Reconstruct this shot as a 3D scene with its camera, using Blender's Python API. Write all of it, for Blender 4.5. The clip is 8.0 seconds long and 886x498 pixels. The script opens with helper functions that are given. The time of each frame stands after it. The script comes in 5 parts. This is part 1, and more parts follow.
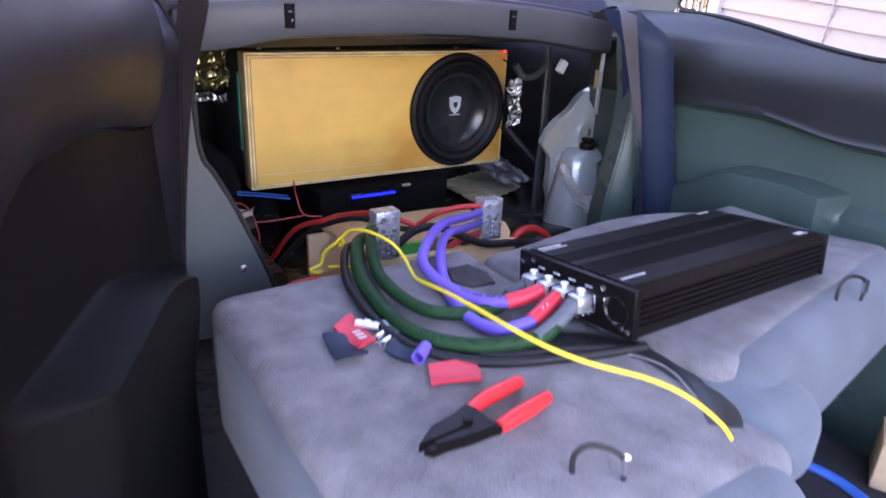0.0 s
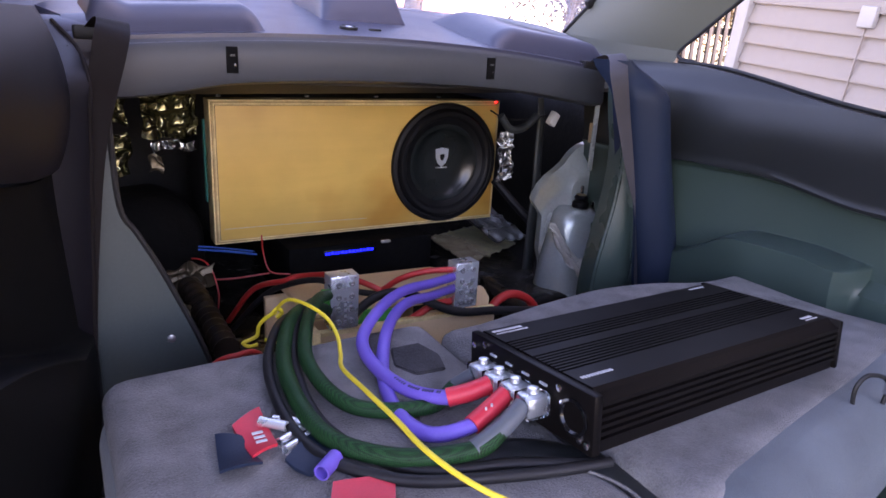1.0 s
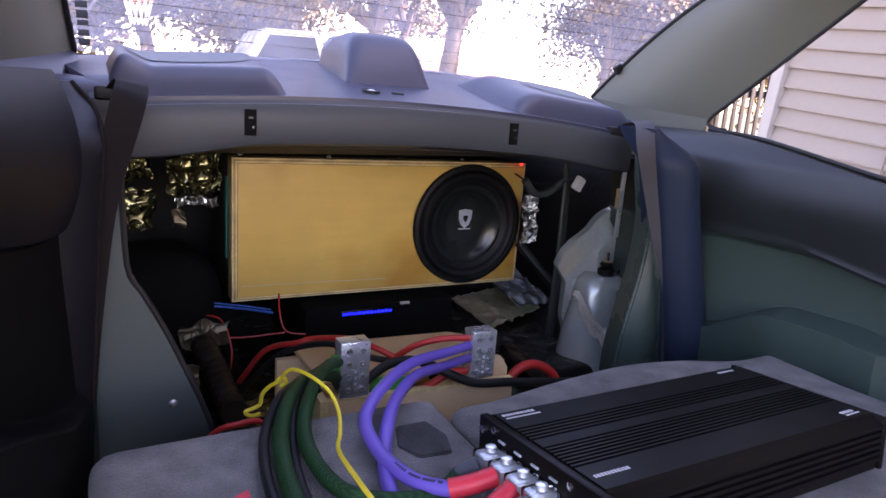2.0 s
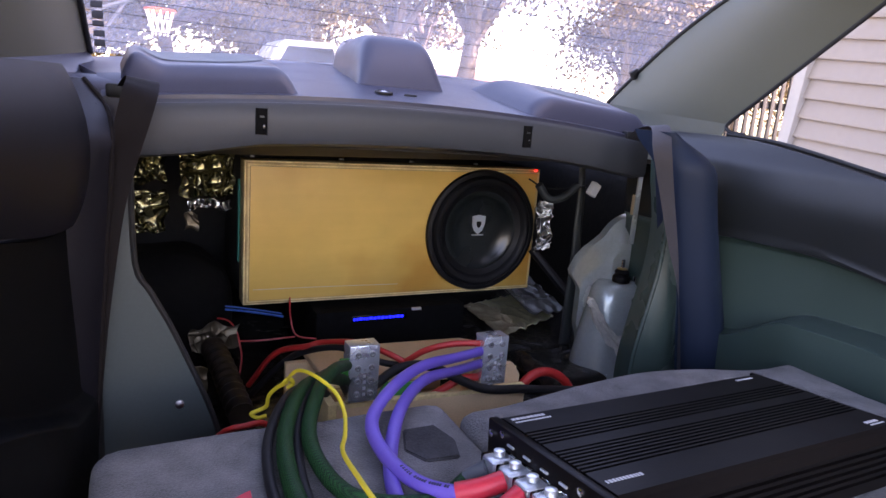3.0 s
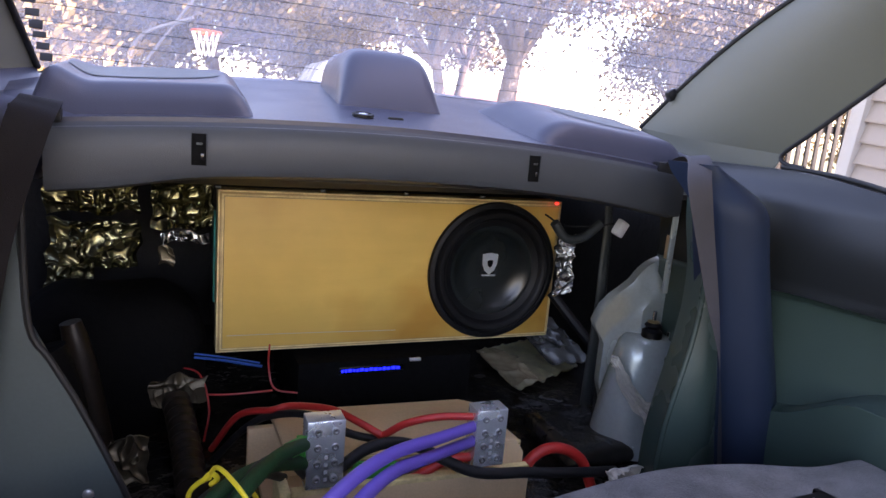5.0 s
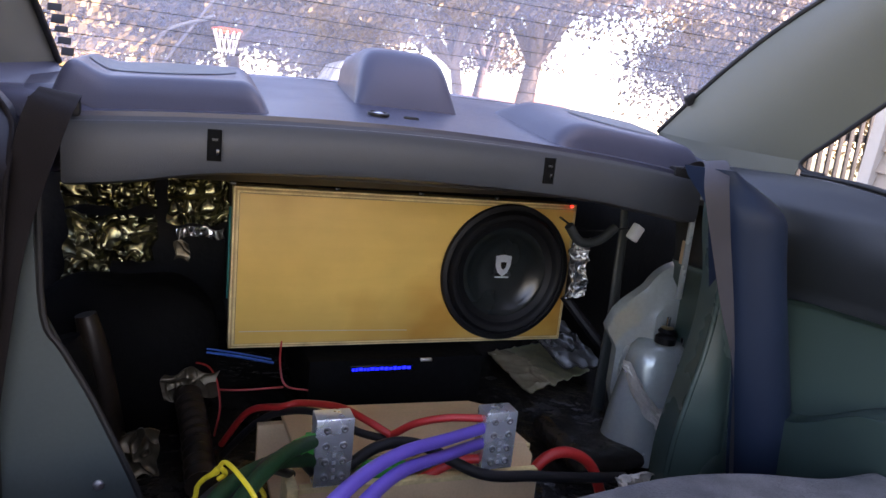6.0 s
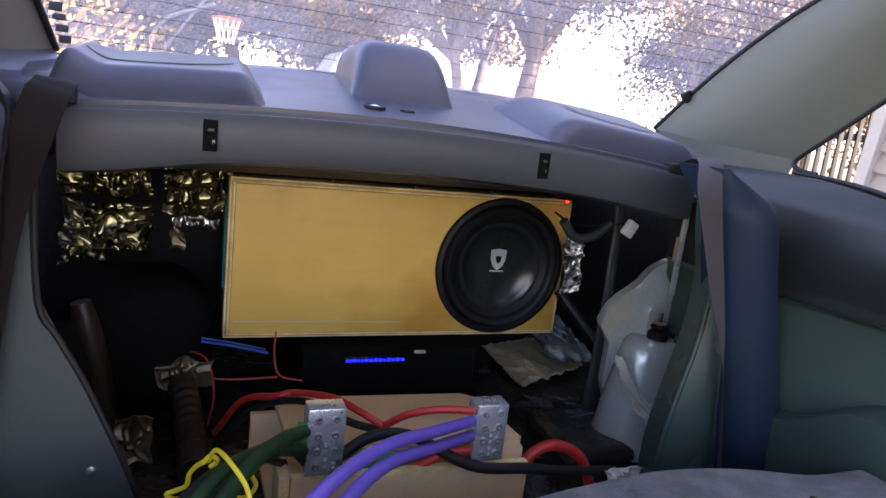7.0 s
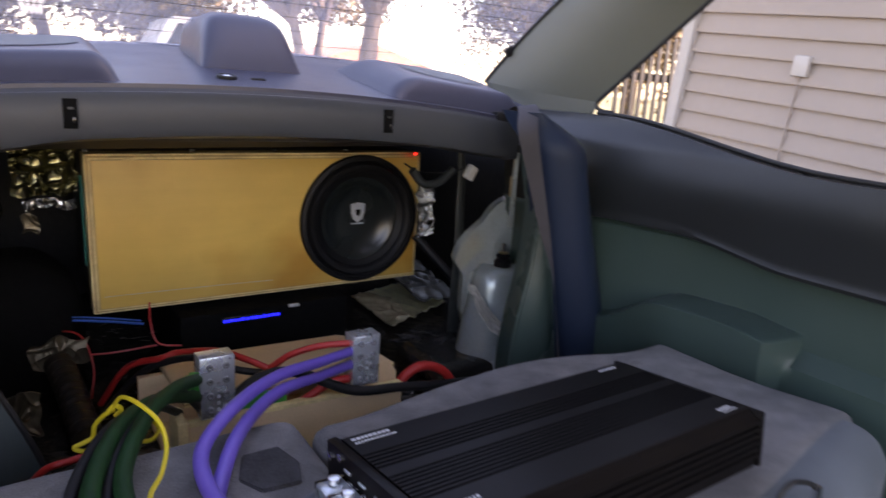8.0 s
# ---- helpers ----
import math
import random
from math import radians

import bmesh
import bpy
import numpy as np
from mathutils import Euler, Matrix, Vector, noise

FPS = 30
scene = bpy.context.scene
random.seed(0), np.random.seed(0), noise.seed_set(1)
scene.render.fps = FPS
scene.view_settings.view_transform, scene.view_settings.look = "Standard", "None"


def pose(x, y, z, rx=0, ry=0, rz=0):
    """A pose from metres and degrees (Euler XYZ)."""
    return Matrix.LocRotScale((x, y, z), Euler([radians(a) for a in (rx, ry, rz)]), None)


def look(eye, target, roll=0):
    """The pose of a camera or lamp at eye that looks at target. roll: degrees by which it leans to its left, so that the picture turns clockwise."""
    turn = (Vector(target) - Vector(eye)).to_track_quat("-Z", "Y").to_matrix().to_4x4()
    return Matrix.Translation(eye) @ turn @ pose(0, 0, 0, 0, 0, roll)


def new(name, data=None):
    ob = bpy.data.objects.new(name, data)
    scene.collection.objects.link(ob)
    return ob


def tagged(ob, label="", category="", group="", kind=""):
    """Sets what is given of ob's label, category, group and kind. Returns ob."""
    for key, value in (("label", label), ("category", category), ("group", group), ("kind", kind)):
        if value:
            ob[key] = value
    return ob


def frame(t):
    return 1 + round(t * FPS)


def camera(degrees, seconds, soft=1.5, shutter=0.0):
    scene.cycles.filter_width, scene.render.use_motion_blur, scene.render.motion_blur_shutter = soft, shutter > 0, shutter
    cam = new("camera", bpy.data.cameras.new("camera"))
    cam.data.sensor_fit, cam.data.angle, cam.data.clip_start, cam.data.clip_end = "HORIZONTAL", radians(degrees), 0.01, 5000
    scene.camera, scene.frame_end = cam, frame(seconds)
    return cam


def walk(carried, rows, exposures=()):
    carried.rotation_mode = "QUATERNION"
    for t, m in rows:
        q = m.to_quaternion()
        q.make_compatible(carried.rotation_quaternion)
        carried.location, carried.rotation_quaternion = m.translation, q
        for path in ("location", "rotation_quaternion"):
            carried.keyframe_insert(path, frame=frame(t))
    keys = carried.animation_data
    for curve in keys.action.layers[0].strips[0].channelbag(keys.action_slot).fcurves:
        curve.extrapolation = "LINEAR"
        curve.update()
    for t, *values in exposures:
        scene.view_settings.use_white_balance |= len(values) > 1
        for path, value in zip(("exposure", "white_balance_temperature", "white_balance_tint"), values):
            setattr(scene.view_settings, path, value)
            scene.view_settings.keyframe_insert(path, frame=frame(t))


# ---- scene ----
cam = camera(68.0, 8.0, shutter=0.3)
PATH = [
    (0, (-0.651, -0.561, 1.216), (0.378, 0.984, 0.472), 2.9),
    (0.5, (-0.525, -0.457, 1.252), (0.464, 1.131, 0.542), 3.6),
    (1, (-0.488, -0.494, 1.209), (0.506, 1.129, 0.594), 3.5),
    (1.5, (-0.452, -0.49, 1.226), (0.517, 1.174, 0.686), 3.6),
    (2, (-0.447, -0.468, 1.225), (0.478, 1.242, 0.757), 4.4),
    (3.5, (-0.404, -0.454, 1.202), (0.455, 1.3, 0.772), 4.3),
    (4, (-0.314, -0.359, 1.223), (0.501, 1.421, 0.815), 4.2),
    (5.5, (-0.269, -0.309, 1.218), (0.481, 1.504, 0.832), 5.4),
    (6, (-0.267, -0.31, 1.218), (0.46, 1.512, 0.829), 5.9),
    (6.5, (-0.263, -0.315, 1.213), (0.455, 1.512, 0.83), 6.2),
    (7, (-0.264, -0.317, 1.22), (0.47, 1.498, 0.811), 6.8),
    (7.5, (-0.28, -0.339, 1.223), (0.548, 1.427, 0.78), 6.5),
    (8, (-0.320, -0.440, 1.223), (0.780, 1.160, 0.738), 3.6),
]
walk(cam, [(t, look(eye, target, roll)) for t, eye, target, roll in PATH], exposures=[(0, 4.05, 7000, 43), (0.5, 3.72, 7150, 44), (1.0, 3.38, 7350, 45), (2.0, 3.14, 7450, 42), (4.0, 3.22, 7550, 37), (5.5, 3.10, 7500, 33), (7.5, 3.02, 7700, 34), (8, 2.80, 8300, 34)])

# ---- light ----
SUN_EL, SUN_AZ = 33.0, 122.0
world = bpy.data.worlds.new("sky")
scene.world = world
world.use_nodes = True
wn = world.node_tree
bg = wn.nodes["Background"]
sky = wn.nodes.new("ShaderNodeTexSky")
sky.sky_type, sky.sun_disc = "NISHITA", False
sky.sun_elevation, sky.sun_rotation = radians(SUN_EL), radians(SUN_AZ)
wn.links.new(sky.outputs[0], bg.inputs[0])
bg.inputs[1].default_value = 0.15
sun = new("sun", bpy.data.lights.new("sun", "SUN"))
sun.data.energy, sun.data.angle, sun.data.color = 4.5, radians(0.5), (1.0, 0.95, 0.88)
az, el = radians(SUN_AZ), radians(SUN_EL)
sun.matrix_world = look((math.sin(az) * math.cos(el) * 30, math.cos(az) * math.cos(el) * 30, math.sin(el) * 30), (0, 0, 0))


# ---- materials ----
def mat(name, col, rough=0.6, metal=0.0, var=0.15, scale=6.0, fine=200.0, bump=0.15, dist=0.001, spec=0.5, tint=None, sheen=0.0):
    """A surface with broad stains and fine grain in colour, gloss and relief."""
    m = bpy.data.materials.new(name)
    m.use_nodes = True
    nt = m.node_tree
    b = nt.nodes["Principled BSDF"]
    co = nt.nodes.new("ShaderNodeTexCoord")
    big = nt.nodes.new("ShaderNodeTexNoise")
    big.inputs["Scale"].default_value, big.inputs["Detail"].default_value = scale, 5
    small = nt.nodes.new("ShaderNodeTexNoise")
    small.inputs["Scale"].default_value, small.inputs["Detail"].default_value = fine, 3
    for n in (big, small):
        nt.links.new(co.outputs["Object"], n.inputs["Vector"])
    mixn = nt.nodes.new("ShaderNodeMath")
    mixn.operation = "MULTIPLY_ADD"
    nt.links.new(small.outputs[0], mixn.inputs[0])
    mixn.inputs[1].default_value = 0.5
    nt.links.new(big.outputs[0], mixn.inputs[2])
    ramp = nt.nodes.new("ShaderNodeValToRGB")
    c2 = tint if tint else col
    ramp.color_ramp.elements[0].position, ramp.color_ramp.elements[1].position = 0.45, 1.05
    ramp.color_ramp.elements[0].color = (*[c * (1 - var) for c in c2], 1)
    ramp.color_ramp.elements[1].color = (*[min(1, c * (1 + var)) for c in col], 1)
    nt.links.new(mixn.outputs[0], ramp.inputs[0])
    nt.links.new(ramp.outputs[0], b.inputs["Base Color"])
    rr = nt.nodes.new("ShaderNodeMapRange")
    rr.inputs[1].default_value, rr.inputs[2].default_value = 0.3, 0.7
    rr.inputs[3].default_value, rr.inputs[4].default_value = max(0.02, rough - 0.08), min(1, rough + 0.08)
    nt.links.new(big.outputs[0], rr.inputs[0])
    nt.links.new(rr.outputs[0], b.inputs["Roughness"])
    b.inputs["Metallic"].default_value = metal
    b.inputs["Specular IOR Level"].default_value = spec
    b.inputs["Sheen Weight"].default_value = sheen
    if bump:
        bp = nt.nodes.new("ShaderNodeBump")
        bp.inputs["Strength"].default_value, bp.inputs["Distance"].default_value = bump, dist
        nt.links.new(small.outputs[0], bp.inputs["Height"])
        nt.links.new(bp.outputs[0], b.inputs["Normal"])
    return m


def emit(name, col, strength):
    m = bpy.data.materials.new(name)
    m.use_nodes = True
    b = m.node_tree.nodes["Principled BSDF"]
    b.inputs["Base Color"].default_value = (0.01, 0.01, 0.02, 1)
    b.inputs["Emission Color"].default_value = (*col, 1)
    b.inputs["Emission Strength"].default_value = strength
    return m


def glass(name, col, rough=0.0, ior=1.45):
    m = bpy.data.materials.new(name)
    m.use_nodes = True
    b = m.node_tree.nodes["Principled BSDF"]
    b.inputs["Base Color"].default_value = (*col, 1)
    b.inputs["Transmission Weight"].default_value = 1
    b.inputs["Roughness"].default_value = rough
    b.inputs["IOR"].default_value = ior
    return m


def hazy(name, veil):
    """Clear glass with a thin lavender film that scatters some of the daylight, painting in the glare's haze."""
    m = bpy.data.materials.new(name)
    m.use_nodes = True
    nt = m.node_tree
    nt.nodes.clear()
    out = nt.nodes.new("ShaderNodeOutputMaterial")
    clear, film, gloss = nt.nodes.new("ShaderNodeBsdfTransparent"), nt.nodes.new("ShaderNodeBsdfTranslucent"), nt.nodes.new("ShaderNodeBsdfGlossy")
    clear.inputs[0].default_value = (0.95, 0.96, 0.97, 1)
    film.inputs[0].default_value = (0.86, 0.84, 0.92, 1)
    gloss.inputs["Roughness"].default_value = 0.02
    co, n, r = nt.nodes.new("ShaderNodeTexCoord"), nt.nodes.new("ShaderNodeTexNoise"), nt.nodes.new("ShaderNodeMapRange")
    n.inputs["Scale"].default_value, n.inputs["Detail"].default_value = 7, 5
    nt.links.new(co.outputs["Object"], n.inputs["Vector"])
    nt.links.new(n.outputs[0], r.inputs[0])
    r.inputs[1].default_value, r.inputs[2].default_value, r.inputs[3].default_value, r.inputs[4].default_value = 0.3, 0.7, veil * 0.7, veil * 1.3
    a, b = nt.nodes.new("ShaderNodeMixShader"), nt.nodes.new("ShaderNodeMixShader")
    nt.links.new(r.outputs[0], a.inputs[0])
    nt.links.new(clear.outputs[0], a.inputs[1])
    nt.links.new(film.outputs[0], a.inputs[2])
    b.inputs[0].default_value = 0.03
    nt.links.new(a.outputs[0], b.inputs[1])
    nt.links.new(gloss.outputs[0], b.inputs[2])
    nt.links.new(b.outputs[0], out.inputs[0])
    return m


def plywood(name, col):
    """Pale veneer with long soft grain along x."""
    m = mat(name, col, 0.34, 0, 0.12, 2.0, 12, 0.03)
    nt = m.node_tree
    b = nt.nodes["Principled BSDF"]
    co = nt.nodes["Texture Coordinate"]
    mp = nt.nodes.new("ShaderNodeMapping")
    mp.inputs["Scale"].default_value = (1.2, 10, 10)
    gr = nt.nodes.new("ShaderNodeTexNoise")
    gr.inputs["Scale"].default_value, gr.inputs["Detail"].default_value = 3, 6
    nt.links.new(co.outputs["Object"], mp.inputs[0])
    nt.links.new(mp.outputs[0], gr.inputs["Vector"])
    mx = nt.nodes.new("ShaderNodeMix")
    mx.data_type, mx.blend_type = "RGBA", "MULTIPLY"
    r = nt.nodes.new("ShaderNodeValToRGB")
    r.color_ramp.elements[0].position, r.color_ramp.elements[1].position = 0.3, 0.7
    r.color_ramp.elements[0].color, r.color_ramp.elements[1].color = (0.93, 0.91, 0.87, 1), (1, 1, 1, 1)
    nt.links.new(gr.outputs[0], r.inputs[0])
    mx.inputs[0].default_value = 1
    nt.links.new(nt.nodes["Color Ramp"].outputs[0], mx.inputs[6])
    nt.links.new(r.outputs[0], mx.inputs[7])
    nt.links.new(mx.outputs[2], b.inputs["Base Color"])
    sm, sr, sx = nt.nodes.new("ShaderNodeTexNoise"), nt.nodes.new("ShaderNodeValToRGB"), nt.nodes.new("ShaderNodeMix")
    sm.inputs["Scale"].default_value, sm.inputs["Detail"].default_value = 3.2, 3
    nt.links.new(co.outputs["Object"], sm.inputs["Vector"])
    sr.color_ramp.elements[0].position, sr.color_ramp.elements[1].position = 0.48, 0.66
    sr.color_ramp.elements[0].color, sr.color_ramp.elements[1].color = (1, 1, 1, 1), (0.72, 0.56, 0.38, 1)
    nt.links.new(sm.outputs[0], sr.inputs[0])
    sx.data_type, sx.blend_type = "RGBA", "MULTIPLY"
    sx.inputs[0].default_value = 1
    nt.links.new(mx.outputs[2], sx.inputs[6])
    nt.links.new(sr.outputs[0], sx.inputs[7])
    nt.links.new(sx.outputs[2], b.inputs["Base Color"])
    b.inputs["Coat Weight"].default_value, b.inputs["Coat Roughness"].default_value = 0.35, 0.25
    return m


def foil(name, col, rough, metal=0.95):
    """Crinkled metal foil."""
    m = mat(name, col, rough, metal, 0.3, 5, 40, 0)
    nt = m.node_tree
    b = nt.nodes["Principled BSDF"]
    co = nt.nodes["Texture Coordinate"]
    v = nt.nodes.new("ShaderNodeTexVoronoi")
    v.inputs["Scale"].default_value = 11
    n = nt.nodes.new("ShaderNodeTexNoise")
    n.inputs["Scale"].default_value, n.inputs["Detail"].default_value = 14, 1
    ad = nt.nodes.new("ShaderNodeMath")
    nt.links.new(co.outputs["Object"], v.inputs["Vector"])
    nt.links.new(co.outputs["Object"], n.inputs["Vector"])
    nt.links.new(v.outputs[0], ad.inputs[0])
    nt.links.new(n.outputs[0], ad.inputs[1])
    bp = nt.nodes.new("ShaderNodeBump")
    bp.inputs["Strength"].default_value, bp.inputs["Distance"].default_value = 0.10, 0.02
    nt.links.new(ad.outputs[0], bp.inputs["Height"])
    nt.links.new(bp.outputs[0], b.inputs["Normal"])
    return m


M = {
    # the blue in this grey stands for the sky's sheen on the shelf
    "shelf": mat("grey shelf plastic with sky sheen tint", (0.040, 0.044, 0.074), 0.36, 0, 0.08, 4, 700, 0.25),
    "lip": mat("grey lip plastic", (0.042, 0.048, 0.056), 0.5, 0, 0.1, 4, 700, 0.25),
    "panel": mat("dark grey trim plastic", (0.085, 0.10, 0.105), 0.48, 0, 0.1, 3, 800, 0.3),
    "panel_low": mat("green grey trim plastic", (0.036, 0.065, 0.057), 0.33, 0, 0.14, 3, 800, 0.3),
    "pad": mat("soft charcoal vinyl", (0.017, 0.020, 0.021), 0.34, 0, 0.12, 3, 900, 0.35),
    # left trim: colours below real black plastic, putting the dim side's shade in
    "pad_black_shade": mat("soft black vinyl darkened for shade", (0.009, 0.0085, 0.0115), 0.40, 0, 0.15, 3, 900, 0.35, spec=0.22),
    "card_shade": mat("card plastic darkened for shade", (0.005, 0.005, 0.005), 0.55, 0, 0.15, 3, 900, 0.35, spec=0.06),
    "pillar": mat("pale grey pillar trim", (0.110, 0.114, 0.086), 0.6, 0, 0.06, 3, 600, 0.2),
    "navy": mat("navy seat vinyl", (0.010, 0.020, 0.042), 0.55, 0, 0.12, 6, 500, 0.3, spec=0.3),
    "belt": mat("grey belt webbing", (0.060, 0.056, 0.062), 0.75, 0, 0.15, 12, 900, 0.5),
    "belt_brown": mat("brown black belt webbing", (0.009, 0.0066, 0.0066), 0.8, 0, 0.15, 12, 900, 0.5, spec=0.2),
    "felt_shade": mat("felt darkened for shade", (0.055, 0.055, 0.058), 0.95, 0, 0.5, 24, 420, 0.9, 0.003, 0.2),
    "rail_steel": mat("grey primed steel", (0.055, 0.062, 0.060), 0.4, 0.3, 0.2, 6, 120, 0.1),
    "duct": mat("brown black ribbed plastic", (0.024, 0.017, 0.012), 0.38, 0, 0.4, 9, 120, 0.3),
    "felt": mat("charcoal felt carpet", (0.155, 0.152, 0.150), 0.95, 0, 0.42, 24, 420, 0.9, 0.003, 0.2, sheen=0.15),
    "fabric": mat("blue grey seat cloth", (0.092, 0.113, 0.126), 0.9, 0, 0.25, 10, 600, 0.6, 0.002, 0.2, sheen=0.2),
    "rubber": mat("black rubber", (0.007, 0.007, 0.008), 0.5, 0, 0.2, 10, 300, 0.1, spec=0.25),
    "cone": mat("black cone paper", (0.009, 0.012, 0.012), 0.24, 0, 0.15, 8, 200, 0.1),
    "black": mat("black anodised aluminium", (0.0055, 0.0045, 0.0044), 0.42, 0.0, 0.2, 5, 300, 0.08, spec=0.12),
    "gloss": mat("glossy black case", (0.006, 0.006, 0.007), 0.15, 0, 0.2, 5, 300, 0.0),
    "void": mat("black trunk lining", (0.018, 0.017, 0.016), 0.7, 0, 0.4, 5, 60, 0.5, 0.004),
    # near black that paints deep shade on slots, arch, strut and case
    "shade_black": mat("near black for deep shade", (0.005, 0.005, 0.005), 0.85, 0, 0.4, 5, 60, 0.5, 0.004, spec=0.1),
    "bitumen": mat("black damping mat", (0.030, 0.028, 0.025), 0.2, 0, 0.4, 7, 28, 0.9, 0.009),
    "body": mat("silver grey body paint", (0.44, 0.50, 0.49), 0.25, 0.3, 0.12, 5, 120, 0.05),
    "body_dim": mat("dark grey body steel", (0.028, 0.033, 0.033), 0.5, 0.2, 0.25, 6, 120, 0.1),
    "plate": mat("grey painted sheet steel", (0.050, 0.068, 0.068), 0.5, 0.1, 0.12, 5, 200, 0.08),
    "ply": plywood("birch plywood face", (0.78, 0.49, 0.12)),
    "ply_edge": mat("plywood edge", (0.84, 0.62, 0.30), 0.7, 0, 0.3, 20, 200, 0.3),
    "ply_dark": mat("plywood glue line", (0.50, 0.33, 0.14), 0.7, 0, 0.3, 20, 200, 0.3),
    "mdf": mat("raw plywood board", (0.80, 0.57, 0.33), 0.65, 0, 0.12, 8, 250, 0.3),
    "teal": mat("teal of the edge glow", (0.01, 0.22, 0.19), 0.85, 0, 0.3, 10, 300, 0.6),
    "alu": mat("milled aluminium", (0.78, 0.82, 0.85), 0.28, 0.75, 0.08, 8, 300, 0.06),
    "chrome": mat("bright nickel", (0.75, 0.75, 0.76), 0.15, 1.0, 0.05, 8, 300, 0),
    "screw": mat("dark hex screw", (0.42, 0.42, 0.43), 0.35, 0.9, 0.2, 30, 300, 0),
    "foil_gold": foil("gold tinted foil", (0.24, 0.23, 0.13), 0.24),
    "foil_dull": foil("dull brown foil", (0.16, 0.135, 0.09), 0.45, 0.8),
    # paled and less metallic, so its colour stands for reflected window light
    "foil_pale": foil("foil paled for window reflections", (0.86, 0.73, 0.47), 0.28, 0.4),
    "foil_dark": foil("dark grey foil", (0.20, 0.21, 0.19), 0.25, 0.7),
    "foil": foil("silver foil", (0.62, 0.63, 0.62), 0.26),
    "purple": mat("purple cable jacket", (0.15, 0.095, 0.48), 0.5, 0, 0.1, 20, 400, 0.1),
    "red": mat("red heat shrink", (0.62, 0.03, 0.05), 0.45, 0, 0.1, 20, 400, 0.1),
    "red_cable": mat("red cable jacket", (0.55, 0.03, 0.025), 0.4, 0, 0.1, 20, 400, 0.1),
    "grip": mat("red dipped grip", (0.75, 0.03, 0.03), 0.35, 0, 0.08, 20, 400, 0.1),
    "yellow": mat("yellow cord", (0.80, 0.62, 0.03), 0.5, 0, 0.12, 30, 500, 0.2),
    "grey_shrink": mat("grey heat shrink", (0.085, 0.10, 0.115), 0.5, 0, 0.1, 20, 400, 0.1),
    "black_cable": mat("black cable jacket", (0.014, 0.014, 0.015), 0.5, 0, 0.2, 20, 400, 0.1, spec=0.25),
    "blue_wire": mat("blue wire", (0.02, 0.12, 0.45), 0.4, 0, 0.1, 20, 400, 0.1),
    "green_tape": mat("green clip", (0.02, 0.35, 0.06), 0.5, 0, 0.1, 20, 400, 0.1),
    "ink": mat("dark printed ink", (0.03, 0.025, 0.08), 0.6, 0, 0.1, 20, 400, 0),
    "white": mat("white print", (0.55, 0.56, 0.58), 0.6, 0, 0.05, 20, 400, 0),
    "white_plastic": mat("white nylon plug", (0.62, 0.62, 0.58), 0.5, 0, 0.1, 20, 400, 0),
    "brass": mat("dull brass", (0.45, 0.35, 0.18), 0.3, 0.9, 0.15, 20, 400, 0),
    "cloth": mat("pale grey insulation cloth", (0.58, 0.56, 0.50), 0.9, 0, 0.25, 12, 120, 0.8, 0.004),
    "led": emit("blue display light", (0.0, 0.012, 1.0), 0.45),
    "led_red": emit("red pilot light", (1.0, 0.03, 0.02), 0.5),
    "clear": glass("clear terminal cover", (0.95, 0.97, 0.98), 0.02),
    "rear_pane": hazy("rear glass with painted haze", 0.19),
    "side_pane": hazy("side window glass", 0.03),
    "seal": mat("black window seal", (0.008, 0.008, 0.008), 0.6, 0, 0.1, 20, 300, 0.1),
    "floor": mat("black floor carpet", (0.018, 0.018, 0.02), 0.95, 0, 0.4, 14, 300, 0.8, 0.003),
    "headliner": mat("headliner cloth paled to bounce light", (0.74, 0.73, 0.68), 0.9, 0, 0.08, 8, 500, 0.3),
    "siding": mat("cream vinyl siding", (0.29, 0.225, 0.175), 0.55, 0, 0.08, 1.5, 30, 0.1),
    "trim": mat("white corner trim", (0.42, 0.375, 0.33), 0.5, 0, 0.08, 2, 40, 0.1),
    "concrete": mat("pale concrete", (0.36, 0.34, 0.32), 0.85, 0, 0.2, 0.8, 25, 0.4, 0.004),
    "grass": mat("dry lawn", (0.13, 0.13, 0.06), 0.95, 0, 0.4, 1.2, 20, 0.8, 0.03),
    "bark": mat("grey brown bark", (0.16, 0.12, 0.10), 0.9, 0, 0.4, 3, 30, 0.9, 0.03),
    "leaf": mat("olive oak leaf", (0.16, 0.105, 0.035), 0.6, 0, 0.5, 0.6, 5, 0, tint=(0.10, 0.07, 0.03)),
    "roof_tile": mat("red brown shingles", (0.30, 0.14, 0.10), 0.85, 0, 0.25, 2, 25, 0.4),
    "wall": mat("pale house wall", (0.55, 0.50, 0.45), 0.8, 0, 0.1, 1, 20, 0.2),
    "white_paint": mat("white vehicle paint", (0.78, 0.78, 0.78), 0.25, 0, 0.04, 2, 40, 0),
    "dark_glass": mat("dark tinted glass", (0.03, 0.035, 0.04), 0.08, 0, 0.1, 2, 40, 0),
    "rim_orange": mat("orange steel rim", (0.65, 0.12, 0.04), 0.4, 0.2, 0.1, 5, 60, 0),
    "net": mat("white net cord", (0.75, 0.74, 0.72), 0.8, 0, 0.1, 5, 60, 0),
    "steel_pole": mat("galvanised pole", (0.14, 0.14, 0.15), 0.5, 0.4, 0.15, 5, 60, 0),
    # fence colour taken down to put shadow on the sunlit slats
    "fence": mat("fence board darkened as if shadowed", (0.014, 0.013, 0.013), 0.9, 0, 0.4, 4, 40, 0.5),
    "tan": mat("tan cardboard", (0.5, 0.36, 0.22), 0.8, 0, 0.12, 10, 100, 0.2),
}


